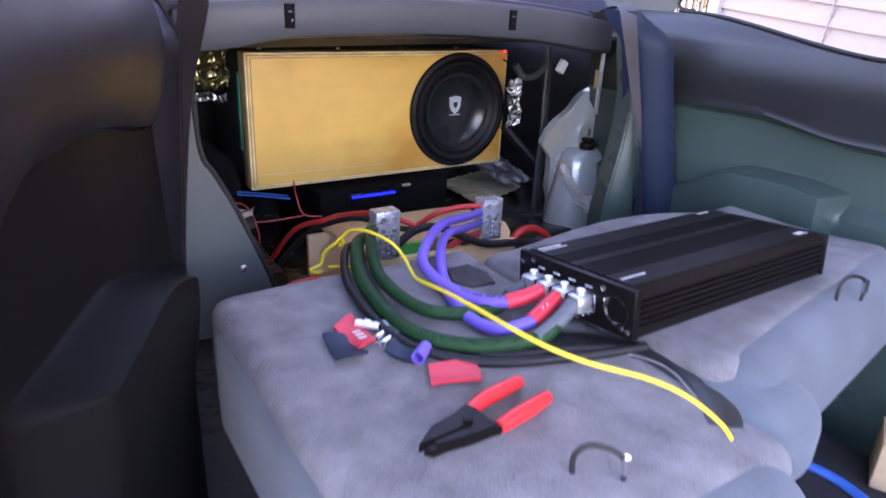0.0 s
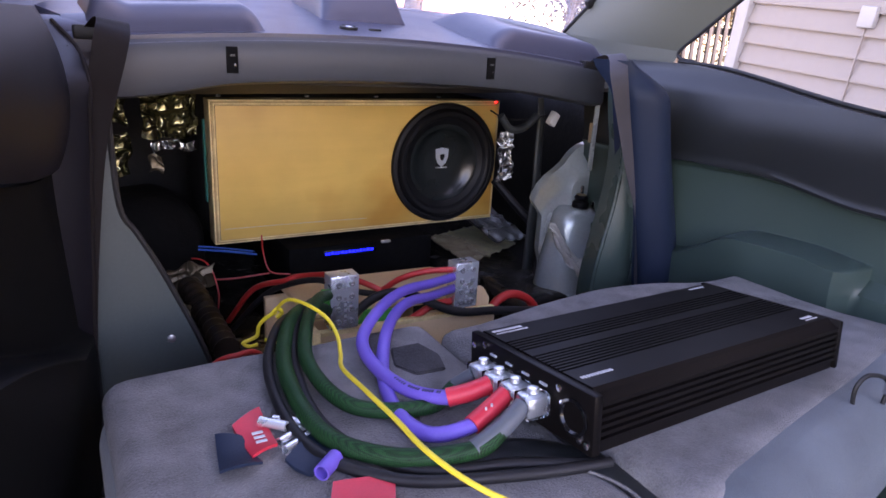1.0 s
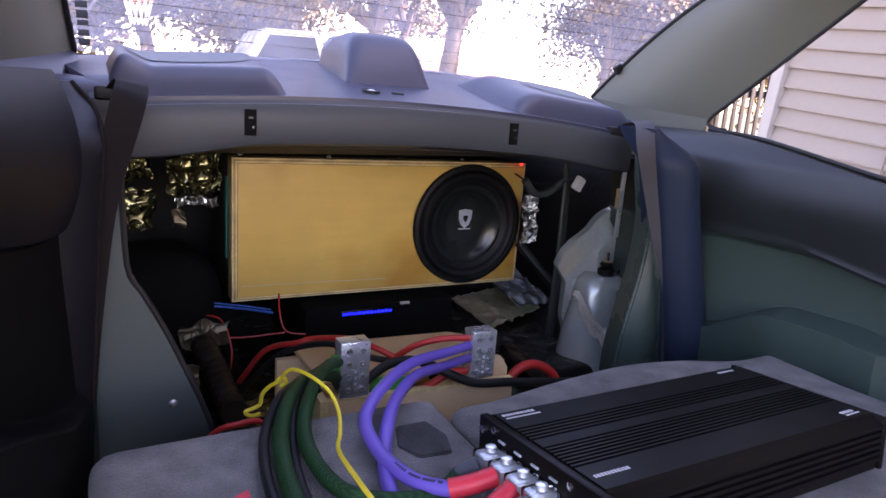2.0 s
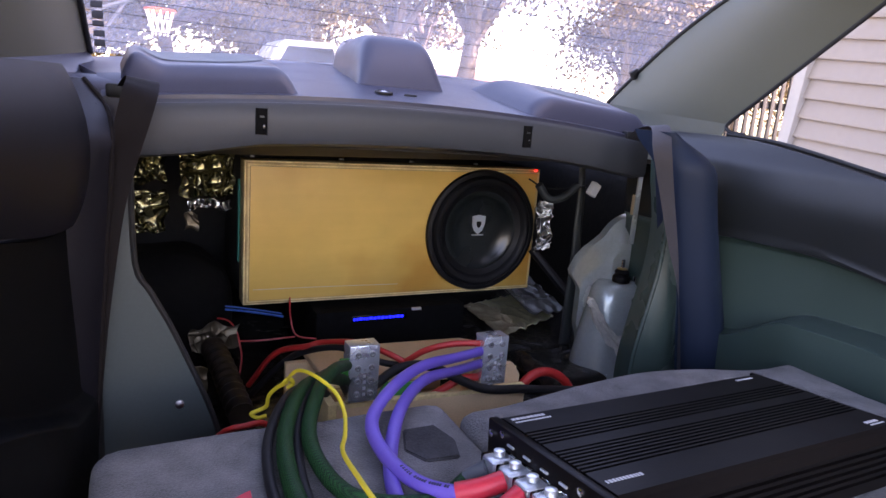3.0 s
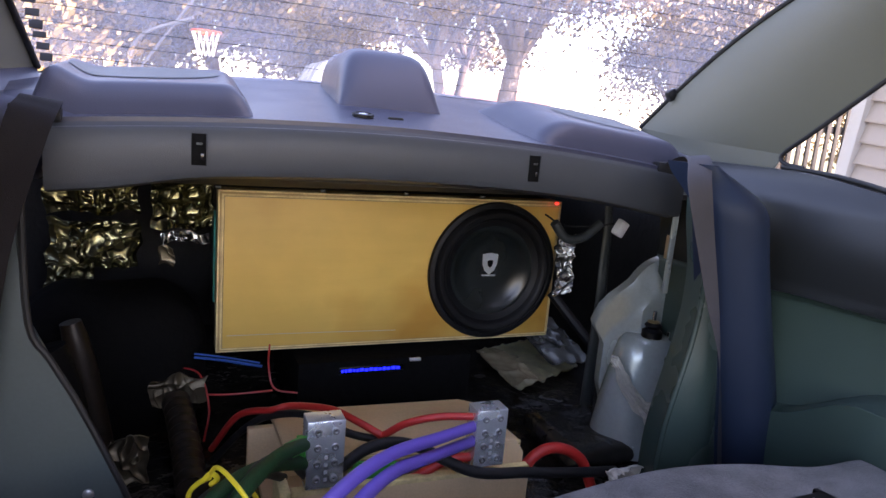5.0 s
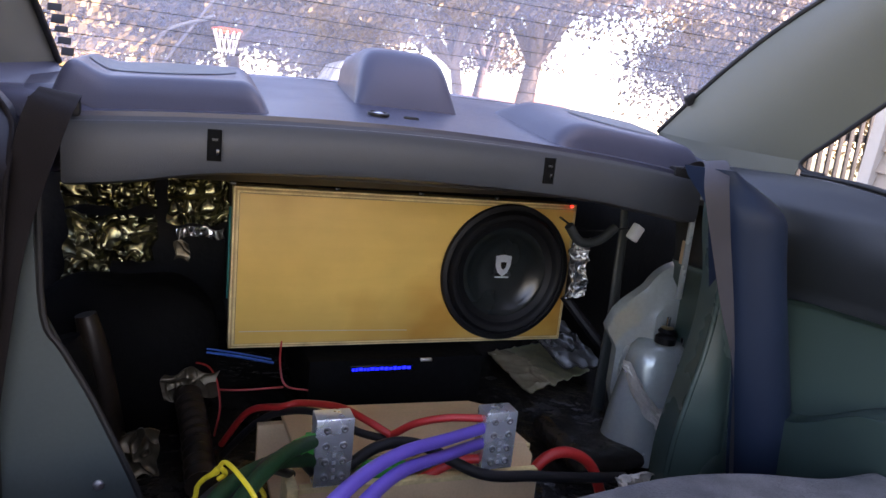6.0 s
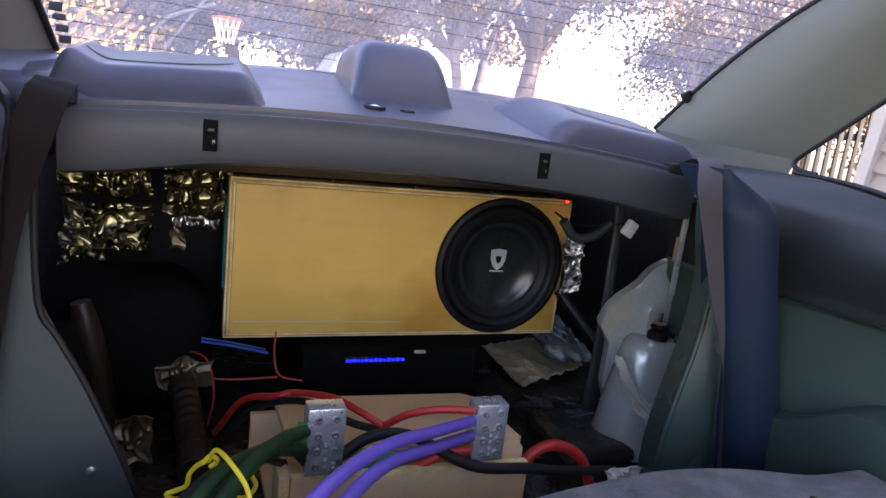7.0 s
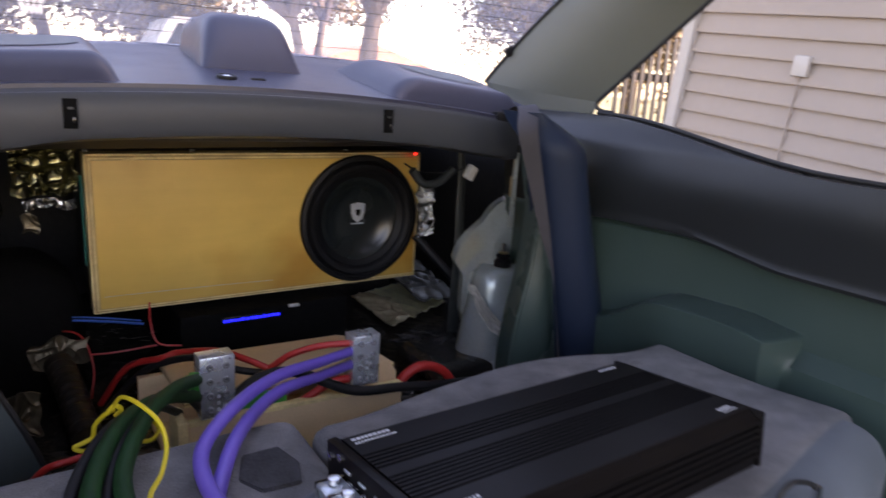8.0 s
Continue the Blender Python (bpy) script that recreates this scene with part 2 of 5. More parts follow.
def braid():
    """Dark braided sleeve with green threads showing through."""
    m = mat("green braided sleeve", (0.02, 0.07, 0.03), 0.6, 0, 0.3, 20, 400, 0.2, spec=0.2)
    nt = m.node_tree
    b = nt.nodes["Principled BSDF"]
    co = nt.nodes["Texture Coordinate"]
    w = nt.nodes.new("ShaderNodeTexChecker")
    w.inputs["Scale"].default_value = 720
    mp = nt.nodes.new("ShaderNodeMapping")
    mp.inputs["Rotation"].default_value = (0.6, 0.5, 0.8)
    nt.links.new(co.outputs["Object"], mp.inputs[0])
    nt.links.new(mp.outputs[0], w.inputs["Vector"])
    w.inputs["Color1"].default_value = (0.009, 0.075, 0.022, 1)
    w.inputs["Color2"].default_value = (0.004, 0.008, 0.005, 1)
    nt.links.new(w.outputs[0], b.inputs["Base Color"])
    return m


M["braid"] = braid()


# ---- mesh helpers ----
def mesh_ob(name, bm, material, smooth=True):
    bmesh.ops.recalc_face_normals(bm, faces=bm.faces)
    me = bpy.data.meshes.new(name)
    bm.to_mesh(me)
    bm.free()
    me.materials.append(M[material])
    if smooth:
        for p in me.polygons:
            p.use_smooth = True
        me.set_sharp_from_angle(angle=radians(38))
    return new(name, me)


def thing(name, label, category, group="", kind="", at=(0, 0, 0)):
    ob = new(name)
    ob.empty_display_size = 0.05
    ob.location = at
    return tagged(ob, label, category, group, kind)


def part(name, bm, material, parent, label="", smooth=True):
    ob = mesh_ob(name, bm, material, smooth)
    top = parent
    off = Vector((0, 0, 0))
    while top is not None:
        off += top.location
        top = top.parent
    ob.data.transform(Matrix.Translation(-off))
    ob.parent = parent
    if label:
        tagged(ob, label)
    return ob


def solo(name, bm, material, label, category, group="", kind="", smooth=True):
    return tagged(mesh_ob(name, bm, material, smooth), label, category, group, kind)


def box(x0, x1, y0, y1, z0, z1, bevel=0.0, seg=2, m=None):
    bm = bmesh.new()
    bmesh.ops.create_cube(bm, size=1)
    bmesh.ops.transform(bm, matrix=Matrix.Translation(((x0 + x1) / 2, (y0 + y1) / 2, (z0 + z1) / 2)) @ Matrix.Diagonal((x1 - x0, y1 - y0, z1 - z0, 1)), verts=bm.verts)
    if bevel:
        bmesh.ops.bevel(bm, geom=list(bm.edges), offset=bevel, segments=seg, affect="EDGES", profile=0.5)
    if m is not None:
        bmesh.ops.transform(bm, matrix=m, verts=bm.verts)
    return bm


def join(*bms):
    out = bms[0]
    for b in bms[1:]:
        me = bpy.data.meshes.new("tmp")
        b.to_mesh(me)
        b.free()
        out.from_mesh(me)
        bpy.data.meshes.remove(me)
    return out


def poly(pts, thick, bevel=0.0):
    """A flat plate: the outline pts, thickened by the vector thick."""
    bm = bmesh.new()
    f = bm.faces.new([bm.verts.new(p) for p in pts])
    r = bmesh.ops.extrude_face_region(bm, geom=[f])
    bmesh.ops.translate(bm, vec=thick, verts=[v for v in r["geom"] if isinstance(v, bmesh.types.BMVert)])
    if bevel:
        bmesh.ops.bevel(bm, geom=list(bm.edges), offset=bevel, segments=2, affect="EDGES")
    return bm


def grid(fn, nu, nv, thick=None):
    """A sheet: fn(u, v) for u, v from 0 to 1; thick, a vector, closes it into a solid."""
    bm = bmesh.new()
    vs = [[bm.verts.new(fn(i / nu, j / nv)) for j in range(nv + 1)] for i in range(nu + 1)]
    fs = [bm.faces.new((vs[i][j], vs[i + 1][j], vs[i + 1][j + 1], vs[i][j + 1])) for i in range(nu) for j in range(nv)]
    if thick is not None:
        r = bmesh.ops.extrude_face_region(bm, geom=fs)
        bmesh.ops.translate(bm, vec=thick, verts=[v for v in r["geom"] if isinstance(v, bmesh.types.BMVert)])
    return bm


def spline(pts, n=8):
    """Points of a smooth curve through pts (Catmull-Rom)."""
    p = [Vector(q) for q in pts]
    p = [p[0] * 2 - p[1]] + p + [p[-1] * 2 - p[-2]]
    out = []
    for i in range(1, len(p) - 2):
        for k in range(n):
            t = k / n
            a, b, c, d = p[i - 1], p[i], p[i + 1], p[i + 2]
            out.append(0.5 * (2 * b + (c - a) * t + (2 * a - 5 * b + 4 * c - d) * t * t + (3 * b - a - 3 * c + d) * t ** 3))
    return out + [p[-2]]


def tube(pts, r, seg=12, n=8, flat=1.0, raw=False):
    """A cable of radius r along a smooth curve through pts. r may be a function of 0..1."""
    ps = [Vector(q) for q in pts] if raw else spline(pts, n)
    bm = bmesh.new()
    rings = []
    side = None
    for i, p in enumerate(ps):
        d = (ps[min(i + 1, len(ps) - 1)] - ps[max(i - 1, 0)]).normalized()
        if side is None:
            side = d.cross(Vector((0, 0, 1)) if abs(d.z) < 0.9 else Vector((0, 1, 0)))
        side = (side - d * side.dot(d)).normalized()
        nrm = side.cross(d).normalized()
        rad = r(i / (len(ps) - 1)) if callable(r) else r
        rings.append([bm.verts.new(p + side * (math.cos(a) * rad) + nrm * (math.sin(a) * rad * flat)) for a in (2 * math.pi * k / seg for k in range(seg))])
    for a, b in zip(rings, rings[1:]):
        for k in range(seg):
            bm.faces.new((a[k], a[(k + 1) % seg], b[(k + 1) % seg], b[k]))
    bm.faces.new(rings[0])
    bm.faces.new(rings[-1])
    return bm


def lathe(profile, m, seg=48, cap=True):
    """Turns (radius, height) pairs round z, then places it by m."""
    bm = bmesh.new()
    rings = [[bm.verts.new((r * math.cos(2 * math.pi * k / seg), r * math.sin(2 * math.pi * k / seg), h)) for k in range(seg)] for r, h in profile]
    for a, b in zip(rings, rings[1:]):
        for k in range(seg):
            bm.faces.new((a[k], a[(k + 1) % seg], b[(k + 1) % seg], b[k]))
    if cap:
        bm.faces.new(rings[0])
        bm.faces.new(rings[-1])
    bmesh.ops.transform(bm, matrix=m, verts=bm.verts)
    return bm


def cyl(p, q, r, seg=16):
    return tube([p, q], r, seg, 1, raw=True)


def strip(pts, widths, thick):
    """A flat band through pts; widths are the half-width vectors at each point."""
    ps = spline(pts, 8)
    ws = spline(widths, 8)
    n = len(ps) - 1

    def fn(u, v):
        i = round(u * n)
        return ps[i] + ws[i] * (2 * v - 1)
    return grid(fn, n, 4, thick)


def lerp(a, b, t):
    return a + (b - a) * t


def smooth(a, b, x):
    t = min(1, max(0, (x - a) / (b - a)))
    return t * t * (3 - 2 * t)


def soft(t):
    """0 to 1 with a crisp foot and a rounded shoulder."""
    t = min(1, max(0, t))
    return 1 - (1 - t) ** 2.4


FACE = pose(0, 0, 0, 90)     # turns z towards -y

# ---- outdoors ----
GZ = 0.1
bm = bmesh.new()
bmesh.ops.create_grid(bm, x_segments=60, y_segments=60, size=400)
for v in bm.verts:
    v.co.z = GZ - 0.02 + 0.15 * noise.noise(v.co * 0.05) * smooth(8, 40, v.co.length)
solo("ground", bm, "grass", "dry brownish lawn reaching to the trees", "ground", kind="structure")
solo("driveway", box(-4, 3.2, -8, 9, GZ - 0.1, GZ, 0.01), "concrete", "pale concrete driveway under the car", "driveway", kind="structure")
solo("road", box(-60, 60, 13, 20, GZ - 0.1, GZ + 0.005, 0.01), "concrete", "pale street beyond the driveway", "road", kind="structure")


def garage():
    """The neighbouring garage wall of lapped boards."""
    g = thing("garage", "garage with cream lapped vinyl siding beside the driveway", "garage", at=(3.35, 2.45, GZ))
    g.rotation_euler = (radians(5.0), 0, radians(-4.0))
    # unseen length and wall height, added so the garage shades the car
    L = 9.0
    bm = box(0.05, 3.5, -L, 0, 0, 4.7)
    w = part("wall", bm, "siding", g)
    w.data.transform(Matrix.Translation(g.location))
    board = None
    for i in range(37):
        z = 0.25 + i * 0.118
        if board is None:
            bm = bmesh.new()
            prof = [(0.06, 0.0), (0.0, 0.0), (0.0, 0.012), (0.028, 0.118), (0.06, 0.118)]
            a = [bm.verts.new((x, -L, zz)) for x, zz in prof]
            b = [bm.verts.new((x, -0.05, zz)) for x, zz in prof]
            for k in range(len(prof)):
                bm.faces.new((a[k], a[(k + 1) % 5], b[(k + 1) % 5], b[k]))
            bm.faces.new(a)
            bm.faces.new(b)
            board = part("siding_board", bm, "siding", g, smooth=False)
            board.data.transform(Matrix.Translation(g.location))
            board.location = (0, 0, z)
        else:
            o = board.copy()
            scene.collection.objects.link(o)
            o.location = (0, 0, z)
    for nm, b in (("corner_post", box(-0.03, 0.12, -0.05, 0.03, 0, 4.7, 0.006)), ("base_trim", box(-0.03, 0.1, -L, -0.05, 0.1, 0.245, 0.006))):
        o = part(nm, b, "trim", g)
        o.data.transform(Matrix.Translation(g.location))
    lamp = part("wall_outlet", box(-0.025, 0.02, -0.845, -0.755, 1.355, 1.465, 0.01), "trim", g, "small white utility box")
    lamp.data.transform(Matrix.Translation(g.location))
    pipe = part("conduit", box(-0.008, 0.008, -0.804, -0.796, 0.3, 1.355, 0.003), "siding", g)
    pipe.data.transform(Matrix.Translation(g.location))
    # unseen roof, added high enough to keep sun off the car
    roof = part("roof", poly([(-0.5, -L - 0.3, 4.6), (3.6, -L - 0.3, 6.0), (3.6, 0.4, 6.0), (-0.5, 0.4, 4.6)], (0, 0, 0.12)), "roof_tile", g)
    roof.data.transform(Matrix.Translation(g.location))
    return g


garage()
fence = thing("fence", "slatted fence behind the garage, darkened as if shadowed", "fence", at=(6.5, 4.6, GZ))
slat = None
for i in range(26):
    x = 5.15 + 0.124 * i
    if slat is None:
        slat = part("fence_board", box(x, x + 0.055, 4.5, 4.52, GZ, GZ + 1.75, 0.004), "fence", fence)
        x0 = x
    else:
        o = slat.copy()
        scene.collection.objects.link(o)
        o.location = (x - x0, 0, 0.03 * math.sin(i * 2.1))
part("rail", box(5.15, 8.9, 4.521, 4.56, GZ + 0.4, GZ + 0.48), "fence", fence)
part("rail", box(5.15, 8.9, 4.521, 4.56, GZ + 1.3, GZ + 1.38), "fence", fence)


def tree(x, y, height, r, crown_z, crown_r, leaves, seed, lean=0.0, leaf=0.09, low=0.62):
    """A tapered forked trunk with limbs and a crown of loose leaf clumps."""
    rnd = random.Random(seed)
    t = thing("tree", "tall street tree with a forked trunk and olive leaves", "tree", "street trees", at=(x, y, GZ))
    base = Vector((x, y, GZ - 0.05))
    fork = base + Vector((lean * 1.6, 0, height * 0.36))
    bms = [tube([base, base + Vector((lean * 0.5, 0.05, height * 0.14)), fork], lambda u: r * (1.15 - 0.45 * u), 10, 5)]
    tips = []
    for k in range(7):
        a = 2 * math.pi * k / 7 + rnd.uniform(-0.4, 0.4)
        out = crown_r * rnd.uniform(0.45, 0.95)
        tip = Vector((x + lean * 2 + math.cos(a) * out, y + math.sin(a) * out, GZ + height * rnd.uniform(low, 1.0)))
        mid = fork.lerp(tip, 0.5) + Vector((rnd.uniform(-0.3, 0.3), rnd.uniform(-0.3, 0.3), 0.35))
        bms.append(tube([fork - Vector((0, 0, 0.2)), mid, tip], lambda u: r * (0.62 - 0.52 * u), 7, 4))
        tips += [tip, mid, fork.lerp(tip, 0.75)]
        for j in range(3):
            s = mid.lerp(tip, rnd.random())
            e = s + Vector((rnd.uniform(-1, 1), rnd.uniform(-1, 1), rnd.uniform(-0.7, 0.7))) * crown_r * 0.35
            bms.append(tube([s, (s + e) / 2 + Vector((0, 0, 0.08)), e], lambda u: r * (0.2 - 0.16 * u), 5, 3))
            tips += [e, s.lerp(e, 0.6) + Vector((0.1, 0, 0.15)), e + Vector((rnd.uniform(-0.5, 0.5), rnd.uniform(-0.5, 0.5), rnd.uniform(-0.6, 0.3)))]
    part("trunk", join(*bms), "bark", t)
    verts, faces = [], []
    for i in range(leaves):
        c = rnd.choice(tips)
        sp = crown_r * 0.17
        p = c + Vector((rnd.gauss(0, sp), rnd.gauss(0, sp), rnd.gauss(0, sp * 0.75)))
        if p.z < GZ + crown_z:
            p.z = GZ + crown_z + rnd.random() * 0.6
        n = Vector((rnd.gauss(0, 1), rnd.gauss(0, 1), rnd.gauss(0, 1))).normalized()
        s = n.orthogonal().normalized()
        q = n.cross(s)
        a = leaf * rnd.uniform(0.6, 1.3)
        k = len(verts)
        verts += [p - s * a, p + q * a * 0.5, p + s * a, p - q * a * 0.5]
        faces.append((k, k + 1, k + 2, k + 3))
    me = bpy.data.meshes.new("crown")
    me.from_pydata([tuple(v - Vector((x, y, GZ))) for v in verts], [], faces)
    me.materials.append(M["leaf"])
    ob = new("crown", me)
    ob.parent = t
    return t


tree(5.45, 11.0, 7.0, 0.21, 2.2, 2.6, 26000, 3, 0.15, 0.06, 0.42)
tree(4.7, 11.4, 6.5, 0.13, 2.0, 2.2, 18000, 4, -0.3, 0.06, 0.42)
tree(8.4, 10.0, 5.5, 0.09, 1.0, 1.7, 12000, 5, 0.1, 0.055, 0.25)
tree(10.6, 10.6, 6.5, 0.14, 0.6, 2.6, 30000, 6, 0.1, 0.06, 0.2)
tree(13.5, 11.5, 7.5, 0.16, 0.5, 3.2, 26000, 11, 0.1, 0.07, 0.2)
tree(-2.6, 15.0, 7.0, 0.16, 0.9, 3.2, 26000, 7, 0.2, 0.095, 0.22)
tree(0.9, 16.5, 7.0, 0.18, 0.9, 3.0, 24000, 8, -0.2, 0.095, 0.22)
tree(3.6, 18.0, 8.0, 0.18, 1.8, 3.4, 26000, 12, 0.2, 0.07, 0.3)
tree(-7.0, 16.0, 8.0, 0.2, 0.8, 3.6, 28000, 9, 0.2, 0.09, 0.2)
tree(7.2, 17.5, 8.0, 0.16, 2.6, 3.0, 18000, 10, 0.2, 0.07, 0.4)


def hoop():
    h = thing("basketball_hoop", "driveway basketball hoop with orange rim and white net", "hoop", at=(-0.9, 13.0, GZ))
    cx, cy, cz = 0.30, 12.3, 2.34
    part("pole", tube([(-0.9, 13.2, GZ), (-0.9, 13.2, 2.0), (0.1, 12.75, 2.6)], 0.032, 10), "steel_pole", h)
    part("brace", cyl((-0.88, 13.15, 1.5), (0.1, 12.8, 2.9), 0.025, 8), "steel_pole", h)
    part("rim", tube([(cx + 0.24 * math.cos(a), cy + 0.24 * math.sin(a), cz) for a in (2 * math.pi * k / 24 for k in range(25))], 0.02, 8, raw=True), "rim_orange", h, "orange ring")
    part("bracket", box(cx - 0.08, cx + 0.08, 12.5, 12.8, cz - 0.04, cz + 0.03, 0.01), "rim_orange", h)
    bms = []
    for k in range(12):
        a, b = 2 * math.pi * k / 12, 2 * math.pi * (k + 1) / 12
        for s, e in ((a, b), (b, a)):
            bms.append(cyl((cx + 0.23 * math.cos(s), cy + 0.23 * math.sin(s), cz), (cx + 0.13 * math.cos(e), cy + 0.13 * math.sin(e), cz - 0.42), 0.009, 5))
    part("net", join(*bms), "net", h)


hoop()


def truck():
    t = thing("pickup_truck", "white pickup truck parked in the street", "truck", at=(2.2, 12.6, GZ))
    z = GZ
    prof = [(0, 0.5), (0, 1.05), (0.35, 1.15), (1.15, 1.2), (1.6, 1.82), (2.9, 1.85), (3.1, 1.2), (4.9, 1.15), (4.95, 0.5)]
    bm = poly([(1.0 + px * 0.8, 11.8, z + pz * 1.08) for px, pz in prof], (0, 1.7, 0), 0.05)
    part("body", bm, "white_paint", t)
    part("side_window", poly([(2.12, 11.785, z + 1.38), (2.38, 11.785, z + 1.86), (3.2, 11.785, z + 1.88), (3.35, 11.785, z + 1.38)], (0, 0.03, 0)), "dark_glass", t)
    for wx in (1.8, 4.1):
        w = part("wheel", lathe([(0.0, 0), (0.2, 0.0), (0.2, -0.02), (0.36, -0.02), (0.36, 0.22), (0.0, 0.22)], Matrix.Translation((wx, 11.95, z + 0.36)) @ FACE, 24, False), "rubber", t)


truck()
hs = thing("house", "distant house with a red brown gabled roof", "house", at=(10, 24, GZ))
part("wall", box(10, 15, 24, 30, GZ, GZ + 1.75), "wall", hs)
bm = poly([(9.7, 23.7, GZ + 1.7), (15.3, 23.7, GZ + 1.7), (12.5, 23.7, GZ + 2.5)], (0, 6.6, 0))
part("roof", bm, "roof_tile", hs, smooth=False)
for wx in (10.6, 13.0):
    part("window", box(wx, wx + 1.1, 23.96, 24.05, GZ + 0.7, GZ + 1.4, 0.01), "dark_glass", hs)

# ---- car shell ----
SEAT = 0.80


def zf(x):
    return 1.193 - 0.12 * x * x


def zr(x):
    return 1.278 - 0.09 * (x - 0.15) ** 2


shelf = thing("parcel_shelf", "grey moulded plastic rear parcel shelf", "parcel shelf")
DY0, DY1 = 0.602, 1.06


def deck_z(x, y):
    t = min(1, max(0, (y - DY0) / (DY1 - DY0)))
    side = smooth(-0.36, -0.42, x) * 0.028 + smooth(0.56, 0.61, x) * 0.02
    return lerp(zf(x) + 0.008, zr(x) - 0.004, t) + side * smooth(0.0, 0.08, t) * (1 - t)


def deck_fn(u, v):
    y = lerp(DY0, DY1 + 0.06, v)
    x = lerp(lerp(-0.45, -0.53, v), lerp(0.66, 0.82, v), u)
    return (x, y, deck_z(x, y))


part("deck", grid(deck_fn, 40, 24, (0, 0, -0.02)), "shelf", shelf)
LIP = [(0.615, 0.004), (0.604, 0.005), (0.598, -0.0035), (0.576, -0.0045), (0.567, -0.002), (0.5615, -0.002), (0.5585, -0.006), (0.5575, -0.03), (0.5575, -0.055), (0.561, -0.064), (0.59, -0.07), (0.62, -0.06)]


def lip_fn(u, v):
    x = lerp(-0.405, 0.53, u)
    i = v * (len(LIP) - 1)
    k = min(int(i), len(LIP) - 2)
    y, dz = LIP[k][0] + (LIP[k + 1][0] - LIP[k][0]) * (i - k), LIP[k][1] + (LIP[k + 1][1] - LIP[k][1]) * (i - k)
    if dz < -0.04:
        dz -= 0.010 * smooth(-0.22, -0.36, x) + 0.006 * smooth(0.3, 0.5, x)
    return (x, y, zf(x) + dz)


part("front_lip", grid(lip_fn, 60, len(LIP) - 1, (0, 0.012, 0)), "lip", shelf)
for sx in (-0.238, 0.236):
    z = zf(sx)
    # proud near black block painting the shade inside the slot
    s = part("latch_slot", box(sx - 0.0085, sx + 0.0085, 0.5545, 0.566, z - 0.049, z - 0.010, 0.001), "shade_black", shelf, "near black block for the shade in a headrest latch slot")
    part("slot_edge", box(sx + 0.0086, sx + 0.0100, 0.5540, 0.562, z - 0.050, z - 0.009, 0.0006), "lip", s)
    part("latch", box(sx - 0.003, sx + 0.004, 0.5535, 0.5544, z - 0.024, z - 0.021, 0.0003), "rail_steel", s)
    part("latch", box(sx + 0.002, sx + 0.006, 0.5535, 0.5544, z - 0.042, z - 0.034, 0.0003), "gloss", s)


def bump_fn(x0, x1, y0, y1, h, sl, sr):
    """A raised speaker cover with sloping sides, steeper in front."""
    def fn(u, v):
        x, y = lerp(x0, x1, u), lerp(y0, y1, v)
        e = soft(u / sl) * soft((1 - u) / sr) * soft(v / 0.12) * soft((1 - v) / 0.3)
        return (x, y, deck_z(x, y) + 0.0015 - 0.004 * (1 - smooth(0, 0.05, min(u, v, 1 - u, 1 - v))) + h * e)
    return fn


part("speaker_cover", grid(bump_fn(-0.425, -0.165, 0.615, 0.88, 0.036, 0.12, 0.16), 60, 44), "shelf", shelf, "raised speaker cover")
part("speaker_cover", grid(bump_fn(0.275, 0.585, 0.615, 0.88, 0.038, 0.26, 0.10), 60, 44), "shelf", shelf, "raised speaker cover")


def grille_fn(x0, x1, y0, y1, base):
    def fn(u, v):
        a = 2 * math.pi * u
        x, y = (x0 + x1) / 2 + (x1 - x0) / 2 * v * math.cos(a), (y0 + y1) / 2 + (y1 - y0) / 2 * v * math.sin(a)
        p = base((x - base_box[0]) / (base_box[1] - base_box[0]), (y - base_box[2]) / (base_box[3] - base_box[2]))
        return (x, y, p[2] + 0.0012)
    return fn


for base_box, g in (((-0.425, -0.165, 0.615, 0.88), (-0.398, -0.205, 0.675, 0.80)), ((0.275, 0.585, 0.615, 0.88), (0.37, 0.555, 0.675, 0.80))):
    left = base_box[0] < 0
    part("grille", grid(grille_fn(*g, bump_fn(*base_box, 0.036 if left else 0.038, 0.12 if left else 0.26, 0.16 if left else 0.10)), 40, 8), "panel", shelf, "darker flat speaker grille")


def dome_fn(u, v):
    a, b = (u * 2 - 1), v
    w = 0.091 - 0.014 * b
    x = 0.074 + w * a
    y = lerp(0.765, 0.99, b)
    e = (1 - abs(a) ** 6) ** 0.65 * soft(b / 0.3) if abs(a) < 1 else 0
    return (x, y, deck_z(x, y) - 0.002 + 0.088 * e * (1 - 0.25 * smooth(0.4, 1, b)))


part("brake_light_cover", grid(dome_fn, 44, 32), "shelf", shelf, "grey high brake light housing")
part("lock_bezel", lathe([(0.0165, 0.0), (0.0165, 0.004), (0.013, 0.005), (0.011, 0.001)], Matrix.Translation((-0.002, 0.672, deck_z(0, 0.672) + 0.0005)) @ pose(0, 0, 0, 8), 24, False), "seal", shelf)
part("lock", lathe([(0.0105, 0.0), (0.0105, 0.004), (0.004, 0.006)], Matrix.Translation((-0.002, 0.672, deck_z(0, 0.672))) @ pose(0, 0, 0, 8), 20), "chrome", shelf)
part("button", box(0.038, 0.062, 0.668, 0.676, deck_z(0.05, 0.672) - 0.002, deck_z(0.05, 0.672) + 0.003, 0.002), "seal", shelf)
